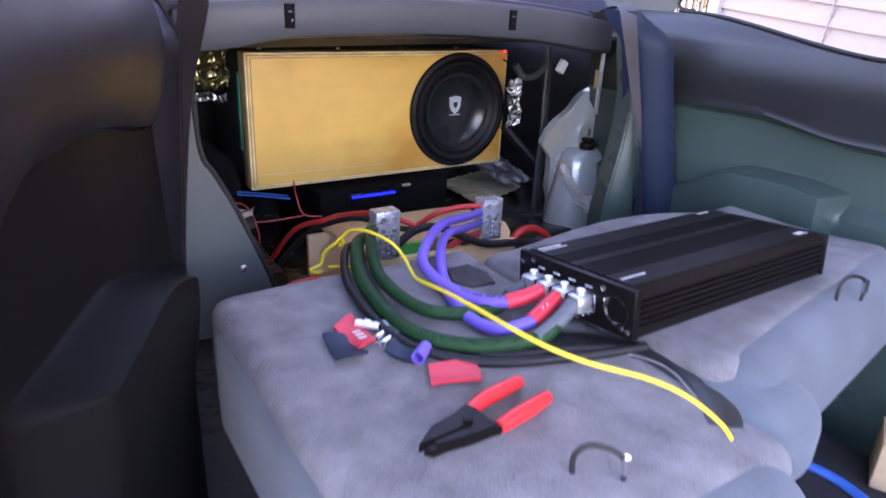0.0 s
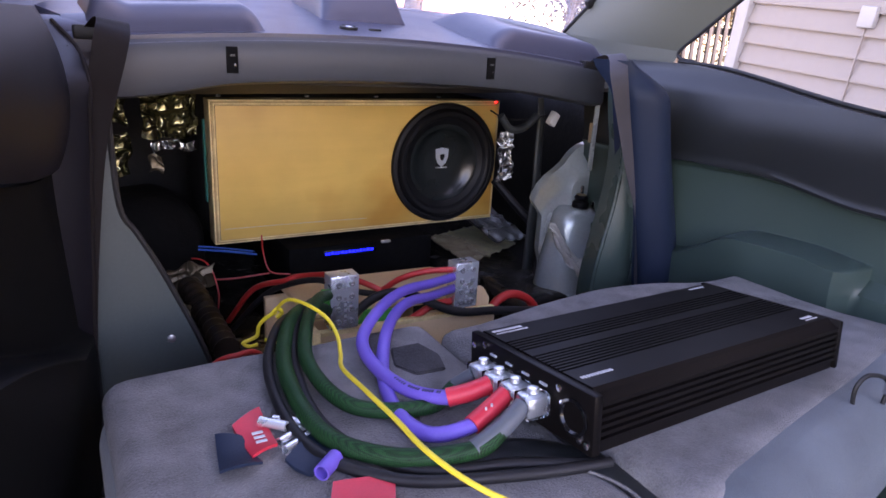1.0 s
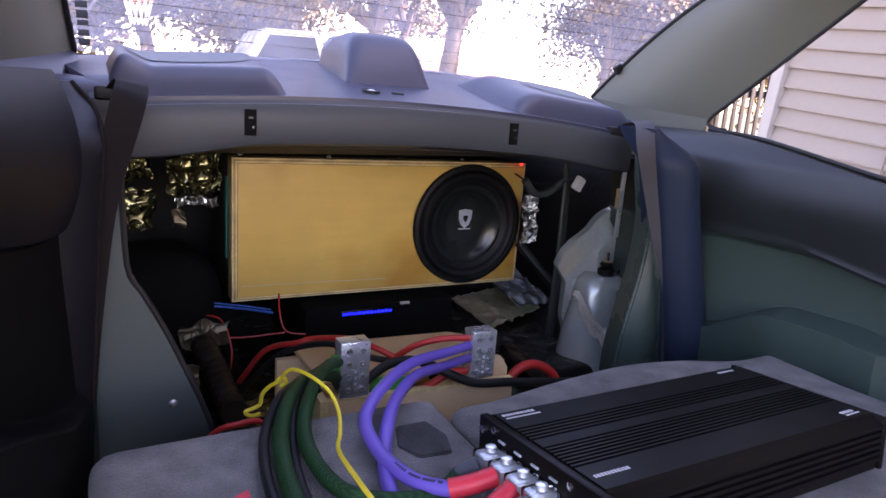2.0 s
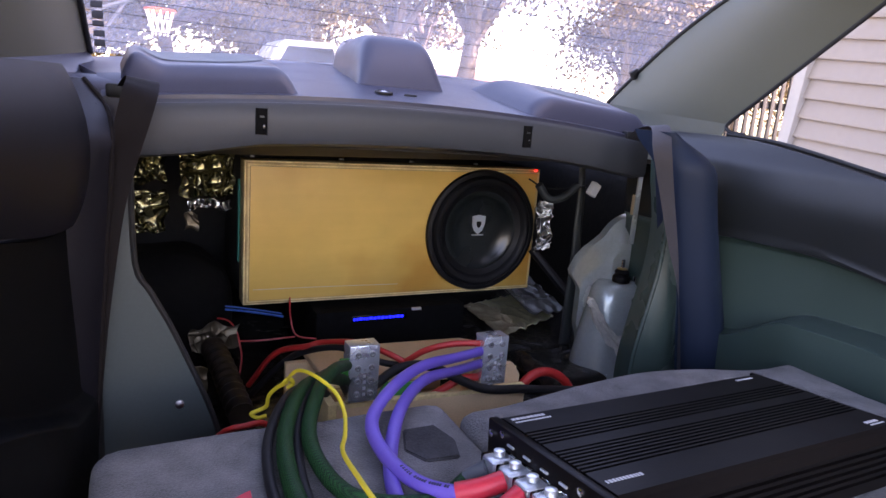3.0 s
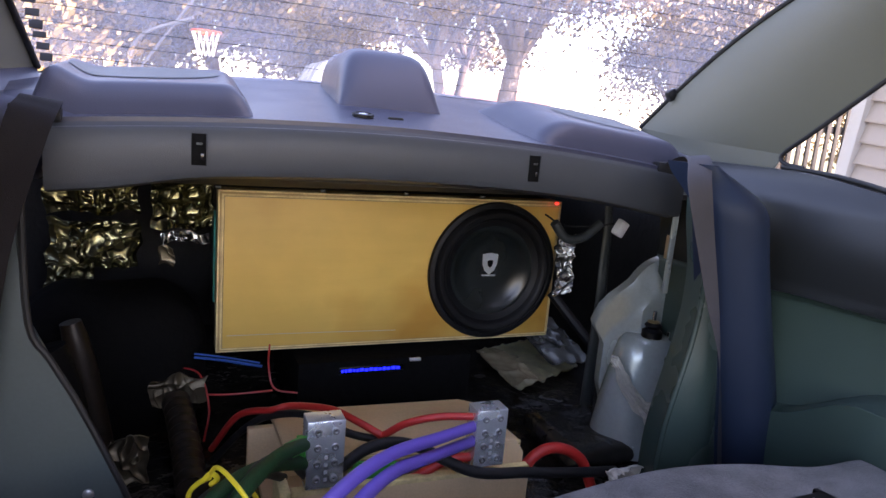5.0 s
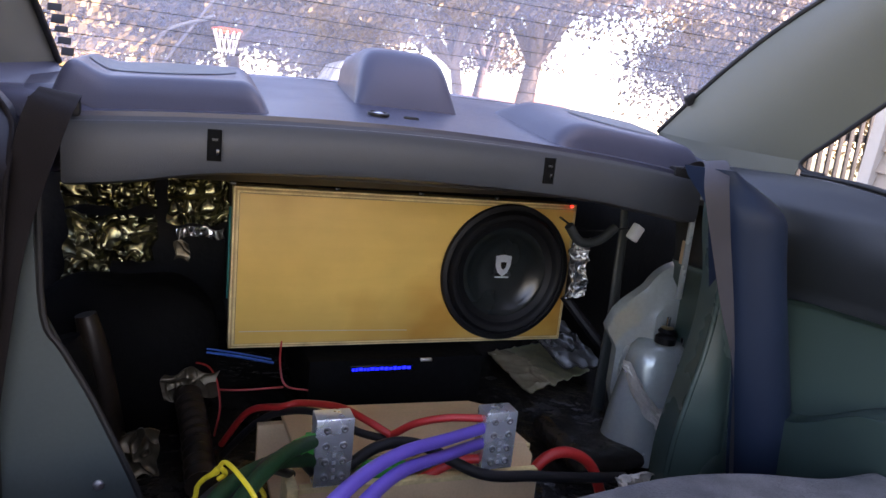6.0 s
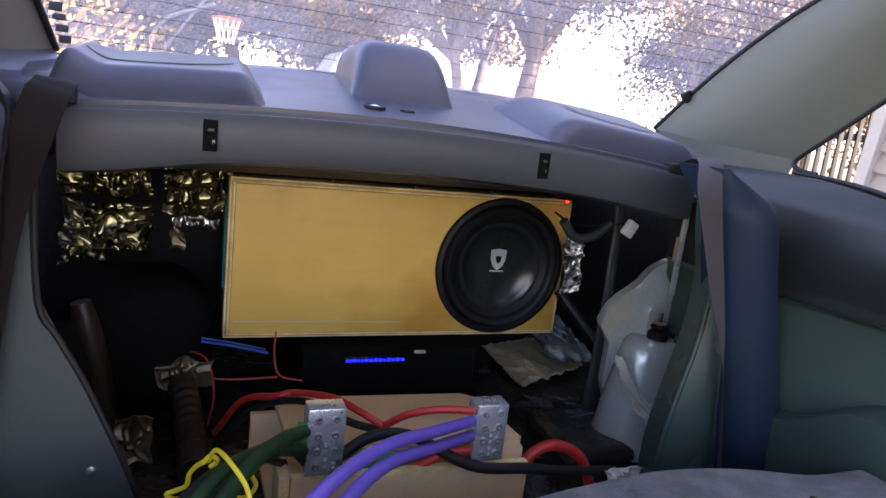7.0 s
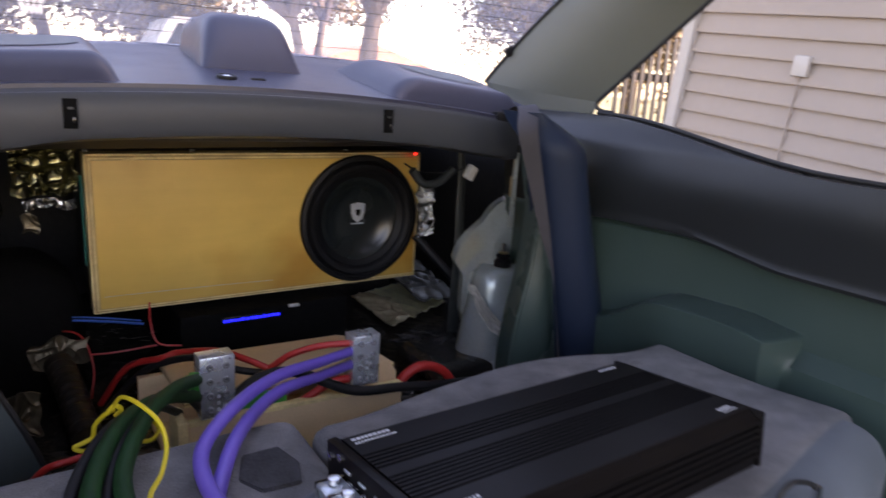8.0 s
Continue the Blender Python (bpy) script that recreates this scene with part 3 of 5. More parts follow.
# sheet steel under the shelf, from which the box hangs
solo("shelf_frame", poly([(-0.44, 0.62, 1.118), (0.66, 0.62, 1.112), (0.80, 1.0, 1.058), (0.84, 1.6, 1.056), (-0.6, 1.6, 1.056), (-0.5, 1.0, 1.058)], (0, 0, 0.008)), "void", "black sheet steel under the parcel shelf", "car body", kind="structure", smooth=False)
# small blocks painting the glints at holes in the sheet
for hx in (-0.20, -0.02, 0.14, 0.30):
    solo("hole_glint", box(hx, hx + 0.010, 0.86, 0.866, 1.071, 1.076, 0.0015), "rail_steel", "small bright block for a glint at a hole under the shelf", "clip", "shelf clips")


# rear window and pillars
def rear_edge_r(v):
    return Vector((lerp(0.735, 0.64, v), lerp(0.95, 0.30, v), lerp(1.238, 1.53, v) + 0.04 * math.sin(math.pi * v)))


def rear_edge_l(v):
    return Vector((lerp(-0.475, -0.52, v), lerp(0.985, 0.30, v), lerp(1.246, 1.53, v) + 0.04 * math.sin(math.pi * v)))


def rear_glass(u, v):
    p = rear_edge_l(v).lerp(rear_edge_r(v), u)
    bulge = 4 * u * (1 - u)
    return p + Vector((0, 0.10 * bulge * (1 - 0.5 * v), 0.03 * bulge * v))


rw = thing("window_1", "curved rear window with heater lines", "window", kind="structure")
pane = part("pane", grid(rear_glass, 24, 16), "rear_pane", rw)
pane.visible_shadow = False
for i in range(16):
    v = 0.06 + 0.055 * i
    pts = [rear_glass(k / 20, v) + Vector((0, -0.004, -0.003)) for k in range(21)]
    part("heater_line", tube(pts, 0.0006, 5, 1, raw=True), "seal", rw)
part("seal", join(tube([rear_edge_r(k / 12) + Vector((-0.002, -0.004, 0)) for k in range(13)], 0.0055, 8, 2), tube([rear_edge_l(k / 12) + Vector((0.002, -0.004, 0)) for k in range(13)], 0.0055, 8, 2)), "seal", rw)
part("seal_clip", box(-0.012, 0.012, -0.006, 0.006, -0.01, 0.012, 0.003, 2, Matrix.Translation(rear_edge_r(0.17) + Vector((-0.012, -0.012, 0.0))) @ pose(0, 0, 0, 0, -35, 0)), "seal", rw)
for i in range(9):
    p = rear_glass(0.018 + 0.001 * i, 0.05 + 0.036 * i)
    part("decal_bar", box(-0.009, 0.009, -0.001, 0.001, -0.0075 + 0.002 * (i % 3), 0.0065, 0, 1, Matrix.Translation(p + Vector((0, -0.006, -0.004))) @ pose(0, 0, 0, -30, 0, 0)), "seal", rw, "black sticker lettering as bars")


def win_edge_r(v):
    """Rear edge of the right side window, from its low corner upwards."""
    return Vector((0.692 - 0.05 * v, lerp(0.515, 0.10, v), lerp(1.208, 1.50, v)))


def pillar_r(u, v):
    a, b = rear_edge_r(v), win_edge_r(v)
    p = a.lerp(b, u)
    return p + Vector((-0.03 * math.sin(math.pi * u), 0.01 * math.sin(math.pi * u), 0.0))


solo("pillar_right", grid(pillar_r, 12, 16, (0.03, 0.02, 0)), "pillar", "pale grey moulded rear pillar trim", "pillar", kind="structure")


def pillar_r_low(u, v):
    a = Vector((0.735, 0.95, 1.238)).lerp(Vector((0.692, 0.515, 1.208)), u) + Vector((-0.03 * math.sin(math.pi * u), 0.01 * math.sin(math.pi * u), 0))
    b = Vector((0.668, 0.74, 1.168)).lerp(Vector((0.690, 0.528, 1.178)), u)
    return a.lerp(b, v)


solo("pillar_base", grid(pillar_r_low, 10, 6, (0.02, 0.02, -0.01)), "pillar", "pale grey pillar foot beside the shelf", "pillar", kind="structure")


def pillar_l(u, v):
    a = rear_edge_l(v)
    b = Vector((-0.66, lerp(0.42, 0.05, v), lerp(1.20, 1.52, v)))
    return a.lerp(b, u) + Vector((0.02 * math.sin(math.pi * u), 0, 0))


solo("pillar_left", grid(pillar_l, 12, 16, (-0.03, 0.02, 0)), "pillar", "pale grey moulded rear pillar trim", "pillar", kind="structure")


def pillar_l_low(u, v):
    a = pillar_l(u, 0.0)
    b = Vector((-0.455, 0.74, 1.165)).lerp(Vector((-0.62, 0.43, 1.13)), u)
    return a.lerp(b, v) + Vector((0.012 * math.sin(math.pi * v), 0, 0))


solo("pillar_base", grid(pillar_l_low, 10, 8, (-0.02, 0.02, -0.01)), "shelf", "grey pillar foot beside the shelf", "pillar", kind="structure")
# unseen; paled and cut short in front to throw light on seat and rack
solo("ceiling", grid(lambda u, v: (lerp(-0.75, 0.72, u), lerp(-0.74, 0.33, v), 1.53 + 0.07 * math.sin(math.pi * u) - 0.02 * (1 - v)), 20, 20, (0, 0, 0.04)), "headliner", "unseen cloth headliner, paled to bounce light", "ceiling", kind="structure")
solo("floor", box(-0.85, 0.80, -1.7, 0.36, 0.28, 0.32), "floor", "black carpeted car floor", "floor", kind="structure")
solo("wall_front", box(-0.85, 0.80, -1.75, -1.70, 0.28, 0.88), "panel", "plain dark dashboard side of the cabin", "wall", kind="structure")


# unseen wall added to keep side window light off the seat and trim
solo("light_block_right", box(0.705, 0.74, -1.70, -0.45, 0.88, 1.53), "panel", "unseen plain dark wall added to block light from the side window", "wall", kind="structure")


# right quarter panel
def ridge_z(y):
    return 0.967 + 0.028 * smooth(0.05, 0.28, y) - 0.005 * smooth(0.38, 0.48, y)


def ledge_top(y):
    return 0.805 + 0.072 * smooth(0.41, 0.25, y) - 0.008 * smooth(0.15, 0.05, y)


def ledge_out(y):
    return smooth(0.046, 0.068, y) * (0.35 + 0.65 * smooth(0.42, 0.22, y))


def panel_profile(z, y):
    """Inner face x of the right trim at height z and place y."""
    x = 0.672
    x -= 0.016 * math.exp(-((z - 1.07) / 0.07) ** 2)
    x += 0.02 * smooth(1.13, 1.18, z)
    r = ridge_z(y)
    scoop = smooth(r + 0.004, r - 0.014, z)
    x += 0.050 * scoop - 0.007 * math.exp(-((z - r) / 0.008) ** 2)
    x -= (0.025 + 0.050 * scoop) * smooth(0.12, 0.50, y)
    x -= 0.030 * smooth(0.06, 0.045, y) * smooth(0.842, 0.826, z)
    t = ledge_top(y)
    led = ledge_out(y) * smooth(t + 0.004, t - 0.007, z)
    x -= 0.078 * led
    x += 0.035 * smooth(t - 0.03, t - 0.2, z) * led
    return x


def quarter_part(z0, z1):
    def fn(u, v):
        y = lerp(-1.65, 0.72, u ** 0.6)
        top = 1.184 - 0.062 * smooth(0.5, 0.0, y) - 0.02 * smooth(0.0, -0.8, y)
        z = lerp(ridge_z(y) if z0 is None else z0, ridge_z(y) - 0.001 if z1 is None else top, v ** 0.8 if z1 is None else v)
        if z1 is None:
            t = ledge_top(y)
            stops = ((0, z0), (0.4, t - 0.010), (0.65, t + 0.007), (0.8, ridge_z(y) - 0.022), (1.0, ridge_z(y) - 0.001))
            for (va, za), (vb, zb) in zip(stops, stops[1:]):
                if v <= vb:
                    z = lerp(za, zb, (v - va) / (vb - va))
                    break
        return (panel_profile(z, y), y, z)
    return fn


qp = thing("quarter_panel", "moulded dark grey side trim with an armrest ledge", "side panel")
part("upper_pad", grid(quarter_part(None, 9), 110, 24, (0.03, 0, 0)), "pad", qp, "charcoal soft upper pad")
part("lower_card", grid(quarter_part(0.32, None), 220, 110, (0.03, 0, 0)), "panel_low", qp, "greenish grey lower card with ledge")
part("window_seal", tube([(0.69, y, 1.188 - 0.062 * smooth(0.5, 0.0, y) - 0.02 * smooth(0.0, -0.8, y)) for y in (0.51, 0.4, 0.3, 0.2, 0.1, 0.0, -0.3, -0.8, -1.6)], 0.0042, 8), "seal", qp)
sw = thing("window_2", "fixed side window with black seal", "window", kind="structure")
bm = bmesh.new()
pts = [win_edge_r(k / 8) for k in range(9)]
low = [Vector((0.692, y, 1.190 - 0.062 * smooth(0.5, 0.0, y) - 0.02 * smooth(0.0, -0.8, y))) for y in (-1.6, -0.8, -0.3, 0.0, 0.2, 0.35, 0.47)]
bm.faces.new([bm.verts.new(p) for p in low + pts + [Vector((0.642, -1.6, 1.5))]])
sp = part("pane", bm, "side_pane", sw, smooth=False)
sp.visible_shadow = False
part("seal", tube([low[-1], Vector((0.69, 0.505, 1.193))] + pts, 0.0038, 8, 4), "seal", sw)

# right seat bolster, belt and pillar trim
rb = thing("side_bolster", "navy vinyl side bolster beside the rear seat", "seat bolster")


def bolster_fn(u, v):
    z = lerp(0.62, 1.185, v)
    l = lerp(0.60, 0.462, v)
    r = lerp(0.715, 0.575, smooth(0, 1, v) * 0.75 + 0.25 * v)
    if v > 0.84:
        r = lerp(r, 0.50, ((v - 0.84) / 0.16) ** 2.5)
    x = lerp(l, r, u)
    return (x, 0.43 - 0.035 * math.sin(math.pi * u) ** 0.7 + 0.05 * smooth(0.88, 1.0, v), z)


part("pad", grid(bolster_fn, 16, 40, (0.0, 0.05, 0)), "navy", rb)
part("piping", tube([bolster_fn(1.0, k / 20) for k in range(21)], 0.0035, 8, 3), "panel_low", rb)
tr = thing("pillar_trim", "grey plastic trim at the seat opening", "trim", kind="structure")


def ptrim_fn(u, v):
    z = lerp(0.62, 1.18, v)
    l = 0.462 + 0.040 * smooth(0.70, 0.97, z) - 0.022 * smooth(1.0, 1.12, z)
    x = lerp(l, lerp(0.66, 0.53, v), u)
    return (x, 0.455 - 0.022 * math.sin(math.pi * min(1, u * 1.3)) + 0.03 * smooth(0.9, 1.0, v), z)


part("trim_panel", grid(ptrim_fn, 14, 24, (0.012, 0.05, 0)), "panel_low", tr)
part("trim_edge", tube([Vector(ptrim_fn(0, k / 8)) + Vector((0.003, -0.001, 0)) for k in range(9)], 0.0045, 10, 4), "panel_low", tr)
sb = thing("seat_belt", "grey webbing seat belt running down from the shelf", "seat belt")
part("webbing", strip([(0.540, 0.607, 1.172), (0.532, 0.565, 1.190), (0.488, 0.49, 1.192), (0.432, 0.420, 1.155), (0.450, 0.414, 1.085), (0.483, 0.411, 0.985), (0.518, 0.411, 0.888), (0.551, 0.412, 0.741), (0.575, 0.415, 0.63)],
                      [(0.024, 0, 0.002), (0.024, 0, 0.003), (0.025, 0.002, 0.002), (0.025, 0.003, 0.001), (0.021, 0.003, 0.0), (0.016, 0.004, 0), (0.009, 0.008, 0), (0.006, 0.01, 0), (0.006, 0.01, 0)], (0.0005, 0.0015, 0)), "belt", sb)
part("belt_slot", box(0.505, 0.577, 0.598, 0.618, 1.155, 1.178, 0.004), "seal", sb, "black slot in the shelf")

# left side
lp = thing("steel_flange", "grey painted steel flange with one bolt at the opening", "car body", kind="structure")
part("plate", poly([(-0.46, 0.5, 1.13), (-0.425, 0.5, 1.13), (-0.415, 0.5, 0.96), (-0.395, 0.5, 0.915), (-0.362, 0.5, 0.845), (-0.312, 0.5, 0.715), (-0.29, 0.5, 0.62), (-0.46, 0.5, 0.62)], (0, 0.012, 0), 0.003), "plate", lp)
part("flange_edge", tube([(-0.418, 0.499, 1.10), (-0.415, 0.499, 0.96), (-0.395, 0.499, 0.915), (-0.362, 0.499, 0.845), (-0.312, 0.499, 0.715), (-0.29, 0.499, 0.62)], 0.004, 8, 4), "seal", lp)
part("bolt", lathe([(0.0065, 0), (0.0065, 0.003), (0.003, 0.0045)], Matrix.Translation((-0.36, 0.5, 0.742)) @ FACE, 12), "screw", lp)
def left_bolster_fn(u, v):
    z = lerp(0.60, 1.20, v)
    r = lerp(-0.478, -0.432, v)
    if v > 0.86:
        r = lerp(r, -0.47, ((v - 0.86) / 0.14) ** 2.5)
    return (lerp(-0.62, r, u), 0.462 - 0.04 * math.sin(math.pi * lerp(0.25, 1.0, u)) ** 0.7 + 0.09 * smooth(0.86, 1.0, v), z)


lbo = thing("side_bolster", "black vinyl side bolster beside the rear seat, darkened for shade", "seat bolster")
part("pad", grid(left_bolster_fn, 16, 40, (0, 0.035, 0)), "pad_black_shade", lbo)
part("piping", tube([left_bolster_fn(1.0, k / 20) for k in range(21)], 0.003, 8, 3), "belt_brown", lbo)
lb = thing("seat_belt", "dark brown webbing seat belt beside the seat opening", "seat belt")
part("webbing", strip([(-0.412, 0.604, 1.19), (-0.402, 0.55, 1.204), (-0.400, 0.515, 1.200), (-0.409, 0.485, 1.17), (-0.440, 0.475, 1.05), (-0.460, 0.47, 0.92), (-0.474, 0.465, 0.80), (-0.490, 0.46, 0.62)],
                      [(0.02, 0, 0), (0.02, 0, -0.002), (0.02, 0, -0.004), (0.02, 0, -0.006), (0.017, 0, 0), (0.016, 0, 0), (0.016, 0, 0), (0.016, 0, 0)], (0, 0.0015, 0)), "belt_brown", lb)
part("belt_slot", box(-0.445, -0.39, 0.595, 0.612, 1.176, 1.196, 0.004), "seal", lb, "black slot in the shelf")
lq = thing("quarter_panel", "dark moulded side trim with an arched recess", "side panel")


def left_line(u):
    """Plan of the left trim, from the opening forwards."""
    return Vector((-0.462 - 0.25 * u ** 1.15, 0.44 - 0.62 * u, 0))


def left_fn(z0, z1, push):
    def fn(u, v):
        p = left_line(u)
        z = lerp(z0(u), z1(u), v)
        return (p.x - push(u, v), p.y, z)
    return fn


def arch(u):
    """Height of the seam between the upper pad and the card: a broad arch."""
    return 1.025 + 0.05 * smooth(0.05, 0.55, u) - 0.06 * smooth(0.68, 0.92, u) - 0.25 * smooth(0.92, 1.1, u)


part("upper_pad", grid(left_fn(lambda u: arch(u), lambda u: 1.215, lambda u, v: 0.045 * (1 - math.sin(math.pi * (0.12 + 0.8 * v)) ** 0.6)), 50, 24, (-0.03, 0, 0)), "pad_black_shade", lq, "black soft upper pad, darkened for the dim side")


def left_ledge(y):
    """Height of the armrest ledge moulded into the left card."""
    return 0.80 + 0.125 * smooth(0.44, 0.06, y)


def left_card_fn(u, v):
    p = left_line(u)
    t, top = left_ledge(p.y), arch(u) - 0.004
    stops = ((0, 0.32), (0.35, t - 0.06), (0.6, t - 0.014), (0.8, t + 0.012), (1.0, top))
    for (va, za), (vb, zb) in zip(stops, stops[1:]):
        if v <= vb:
            z = lerp(za, zb, (v - va) / (vb - va))
            break
    led = smooth(-0.10, -0.075, p.y) * (0.25 + 0.75 * smooth(0.44, 0.2, p.y)) * smooth(t + 0.008, t - 0.012, z)
    return (p.x - 0.018 - 0.010 * smooth(0.7, 1.0, v) + (0.062 - 0.02 * smooth(t - 0.03, t - 0.2, z)) * led, p.y, z)


part("lower_card", grid(left_card_fn, 150, 90, (-0.03, 0, 0)), "card_shade", lq, "card with a curved armrest ledge, darkened for the dim side")
part("front_return", box(-0.78, -0.74, -1.65, -0.14, 0.32, 0.50, 0.01), "panel", lq)

# ---- rear seat ----


def slab(x0, x1, y0, y1, z0, z1, r, wave=0.004, nu=28, nv=28, front=0.0):
    """A stuffed slab with soft rolled edges."""
    bm = bmesh.new()
    bmesh.ops.create_cube(bm, size=2)
    bmesh.ops.subdivide_edges(bm, edges=list(bm.edges), cuts=nu, use_grid_fill=True)
    hx, hy, hz = (x1 - x0) / 2, (y1 - y0) / 2, (z1 - z0) / 2
    for v in bm.verts:
        p = Vector((v.co.x * hx, v.co.y * hy, v.co.z * hz))
        c = Vector((max(-hx + r, min(hx - r, p.x)), max(-hy + r, min(hy - r, p.y)), max(-hz + r, min(hz - r, p.z))))
        d = p - c
        if d.length > 1e-6:
            p = c + d.normalized() * r
        q = p + Vector(((x0 + x1) / 2, (y0 + y1) / 2, (z0 + z1) / 2))
        q.z += wave * noise.noise(q * 9) * (1 if v.co.z > 0.5 else 0)
        v.co = q
    return bm


def slant(bm):
    """Lets the front edge run back towards the car's side and rise a little, and bows the rear edge."""
    for v in bm.verts:
        v.co.y -= (0.040 * smooth(0.34, 0.0, v.co.x) + 0.050 * smooth(0.36, 0.60, v.co.x)) * smooth(0.10, 0.30, v.co.y)
        v.co.y += 0.19 * (v.co.x - 0.3) * smooth(0.1, -0.1, v.co.y)
        v.co.z += 0.10 * max(0, 0.105 - v.co.y)
    return bm


rs = thing("folding_seat", "folded rear seat back covered in charcoal felt", "seat", "rear seat backs", at=(-0.25, 0, 0.6))
part("back_board", slab(-0.47, -0.030, -0.315, 0.305, 0.62, SEAT, 0.028), "felt", rs)
part("side_cover", slab(-0.478, -0.40, -0.31, 0.27, 0.60, 0.785, 0.035), "fabric", rs, "grey cloth seat side")
part("top_roll", slab(-0.46, -0.04, -0.365, -0.22, 0.60, 0.795, 0.06), "fabric", rs, "blue grey cloth top edge")
part("hinge_cap", lathe([(0.007, 0), (0.007, 0.004), (0.004, 0.007)], Matrix.Translation((-0.452, 0.255, 0.783)), 16), "chrome", rs, "bright release knob")
rs2 = thing("folding_seat", "folded wide rear seat back in charcoal felt under the amplifier", "seat", "rear seat backs", at=(0.3, 0, 0.6))
part("back_board", slant(slab(-0.027, 0.650, -0.15, 0.305, 0.64, SEAT, 0.024)), "felt", rs2)
part("top_roll", slant(slab(-0.02, 0.650, -0.205, -0.06, 0.62, 0.798, 0.06)), "fabric", rs2, "blue grey cloth top edge")
part("bolster", slab(-0.06, 0.09, -0.29, -0.15, 0.68, 0.812, 0.05), "fabric", rs2, "rounded grey cloth corner")
part("seam_flap", tube([(-0.17, -0.035, SEAT - 0.001), (-0.10, -0.035, SEAT + 0.001), (-0.04, -0.09, SEAT + 0.001), (-0.018, -0.15, SEAT + 0.001), (-0.04, -0.21, SEAT + 0.001), (-0.075, -0.25, SEAT - 0.002)], 0.020, 10, 8, 0.18), "pad", rs2, "dark flap between the seat backs")
part("seam_stitch", tube([(-0.13, -0.052, SEAT + 0.0015), (-0.07, -0.085, SEAT + 0.0025), (-0.042, -0.14, SEAT + 0.0025), (-0.06, -0.20, SEAT + 0.002)], 0.0016, 6, 8), "felt", rs2)
solo("rear_cushion", slab(-0.50, 0.62, -0.62, 0.10, 0.32, 0.44, 0.05), "floor", "dark cushion under the folded seat backs", "seat cushion")
for (cx, cy, a) in ((-0.252, -0.238, -0.7), (0.322, -0.166, -0.3)):
    lz = SEAT + (0.024 if cx > 0 else 0)
    ring = thing("wire_loop", "black bent wire loop on the seat edge", "wire loop", "seat wire loops", at=(cx, cy, lz))
    dx, dy = math.cos(a), math.sin(a)
    part("loop", tube([(cx - 0.022 * dx, cy - 0.022 * dy, lz - 0.006), (cx - 0.023 * dx, cy - 0.023 * dy, lz + 0.02), (cx - 0.01 * dx, cy - 0.01 * dy, lz + 0.034), (cx + 0.014 * dx, cy + 0.014 * dy, lz + 0.030), (cx + 0.025 * dx, cy + 0.025 * dy, lz + 0.016), (cx + 0.023 * dx, cy + 0.023 * dy, lz - 0.006)], 0.0028, 8), "seal", ring)
    part("ferrule", cyl((cx + 0.0235 * dx, cy + 0.0235 * dy, lz + 0.026), (cx + 0.025 * dx, cy + 0.025 * dy, lz + 0.008), 0.0045, 10), "chrome", ring)

solo("wall_seat_rear", box(-0.86, 0.86, 0.36, 0.38, 0.28, 0.575), "void", "black bulkhead under the folded seat", "wall", kind="structure")
solo("wall_side_left", box(-0.86, -0.455, 0.515, 0.53, 0.28, 1.17), "void", "black body side behind the left trim", "wall", kind="structure")
solo("wall_side_right", box(0.62, 0.90, 0.53, 0.545, 0.28, 1.13), "void", "black body side behind the right trim", "wall", kind="structure")
part("shelf_end", slab(-0.60, -0.405, 0.61, 1.0, 1.10, 1.206, 0.03, 0.0, 10), "shelf", shelf)

# ---- trunk ----
FL = 0.58
solo("trunk_floor", grid(lambda u, v: (lerp(-0.66, 0.86, u), lerp(0.33, 1.62, v), FL - 0.003 + 0.012 * noise.noise(Vector((u * 7, v * 7, 0)))), 40, 40, (0, 0, -0.03)), "bitumen", "black damping mat on the trunk floor", "trunk floor", kind="structure")
solo("trunk_wall_rear", box(-0.66, 0.86, 1.62, 1.66, 0.5, 1.25), "void", "black rear wall of the trunk", "wall", kind="structure")
solo("trunk_wall_left", box(-0.68, -0.64, 0.50, 1.62, 0.5, 1.2), "void", "black left wall of the trunk", "wall", kind="structure")
solo("trunk_wall_right", box(0.86, 0.90, 0.50, 1.62, 0.5, 1.09), "void", "black right wall of the trunk", "wall", kind="structure")


def ridged(x, y, z):
    return 1 - abs(2 * noise.noise(Vector((x, y, z))))


def crumple(x0, x1, y, z0, z1, seed, amp=0.02, n=64):
    """A sheet of damping foil pressed unevenly on a wall that faces the cabin, with a torn outline."""
    w, h = (x1 - x0), (z1 - z0)

    def fn(u, v):
        x, z = lerp(x0, x1, u), lerp(z0, z1, v)
        k = seed * 7.3
        d = amp * (0.45 * ridged(x * 24 + k, z * 9, k) ** 3 + 0.40 * ridged(x * 8, z * 26 + k, 3) ** 5 + 0.22 * ridged(x * 48, z * 34, k + 1) ** 6 + 0.05 * noise.noise(Vector((x * 90, z * 70, k))))
        ex = 0.018 * noise.noise(Vector((z * 30, k, 1))) * abs(2 * u - 1)
        ez = 0.018 * noise.noise(Vector((x * 30, k, 2))) * abs(2 * v - 1)
        return (x + ex, y - d, z + ez)
    return grid(fn, n, n, (0, 0.004, 0))


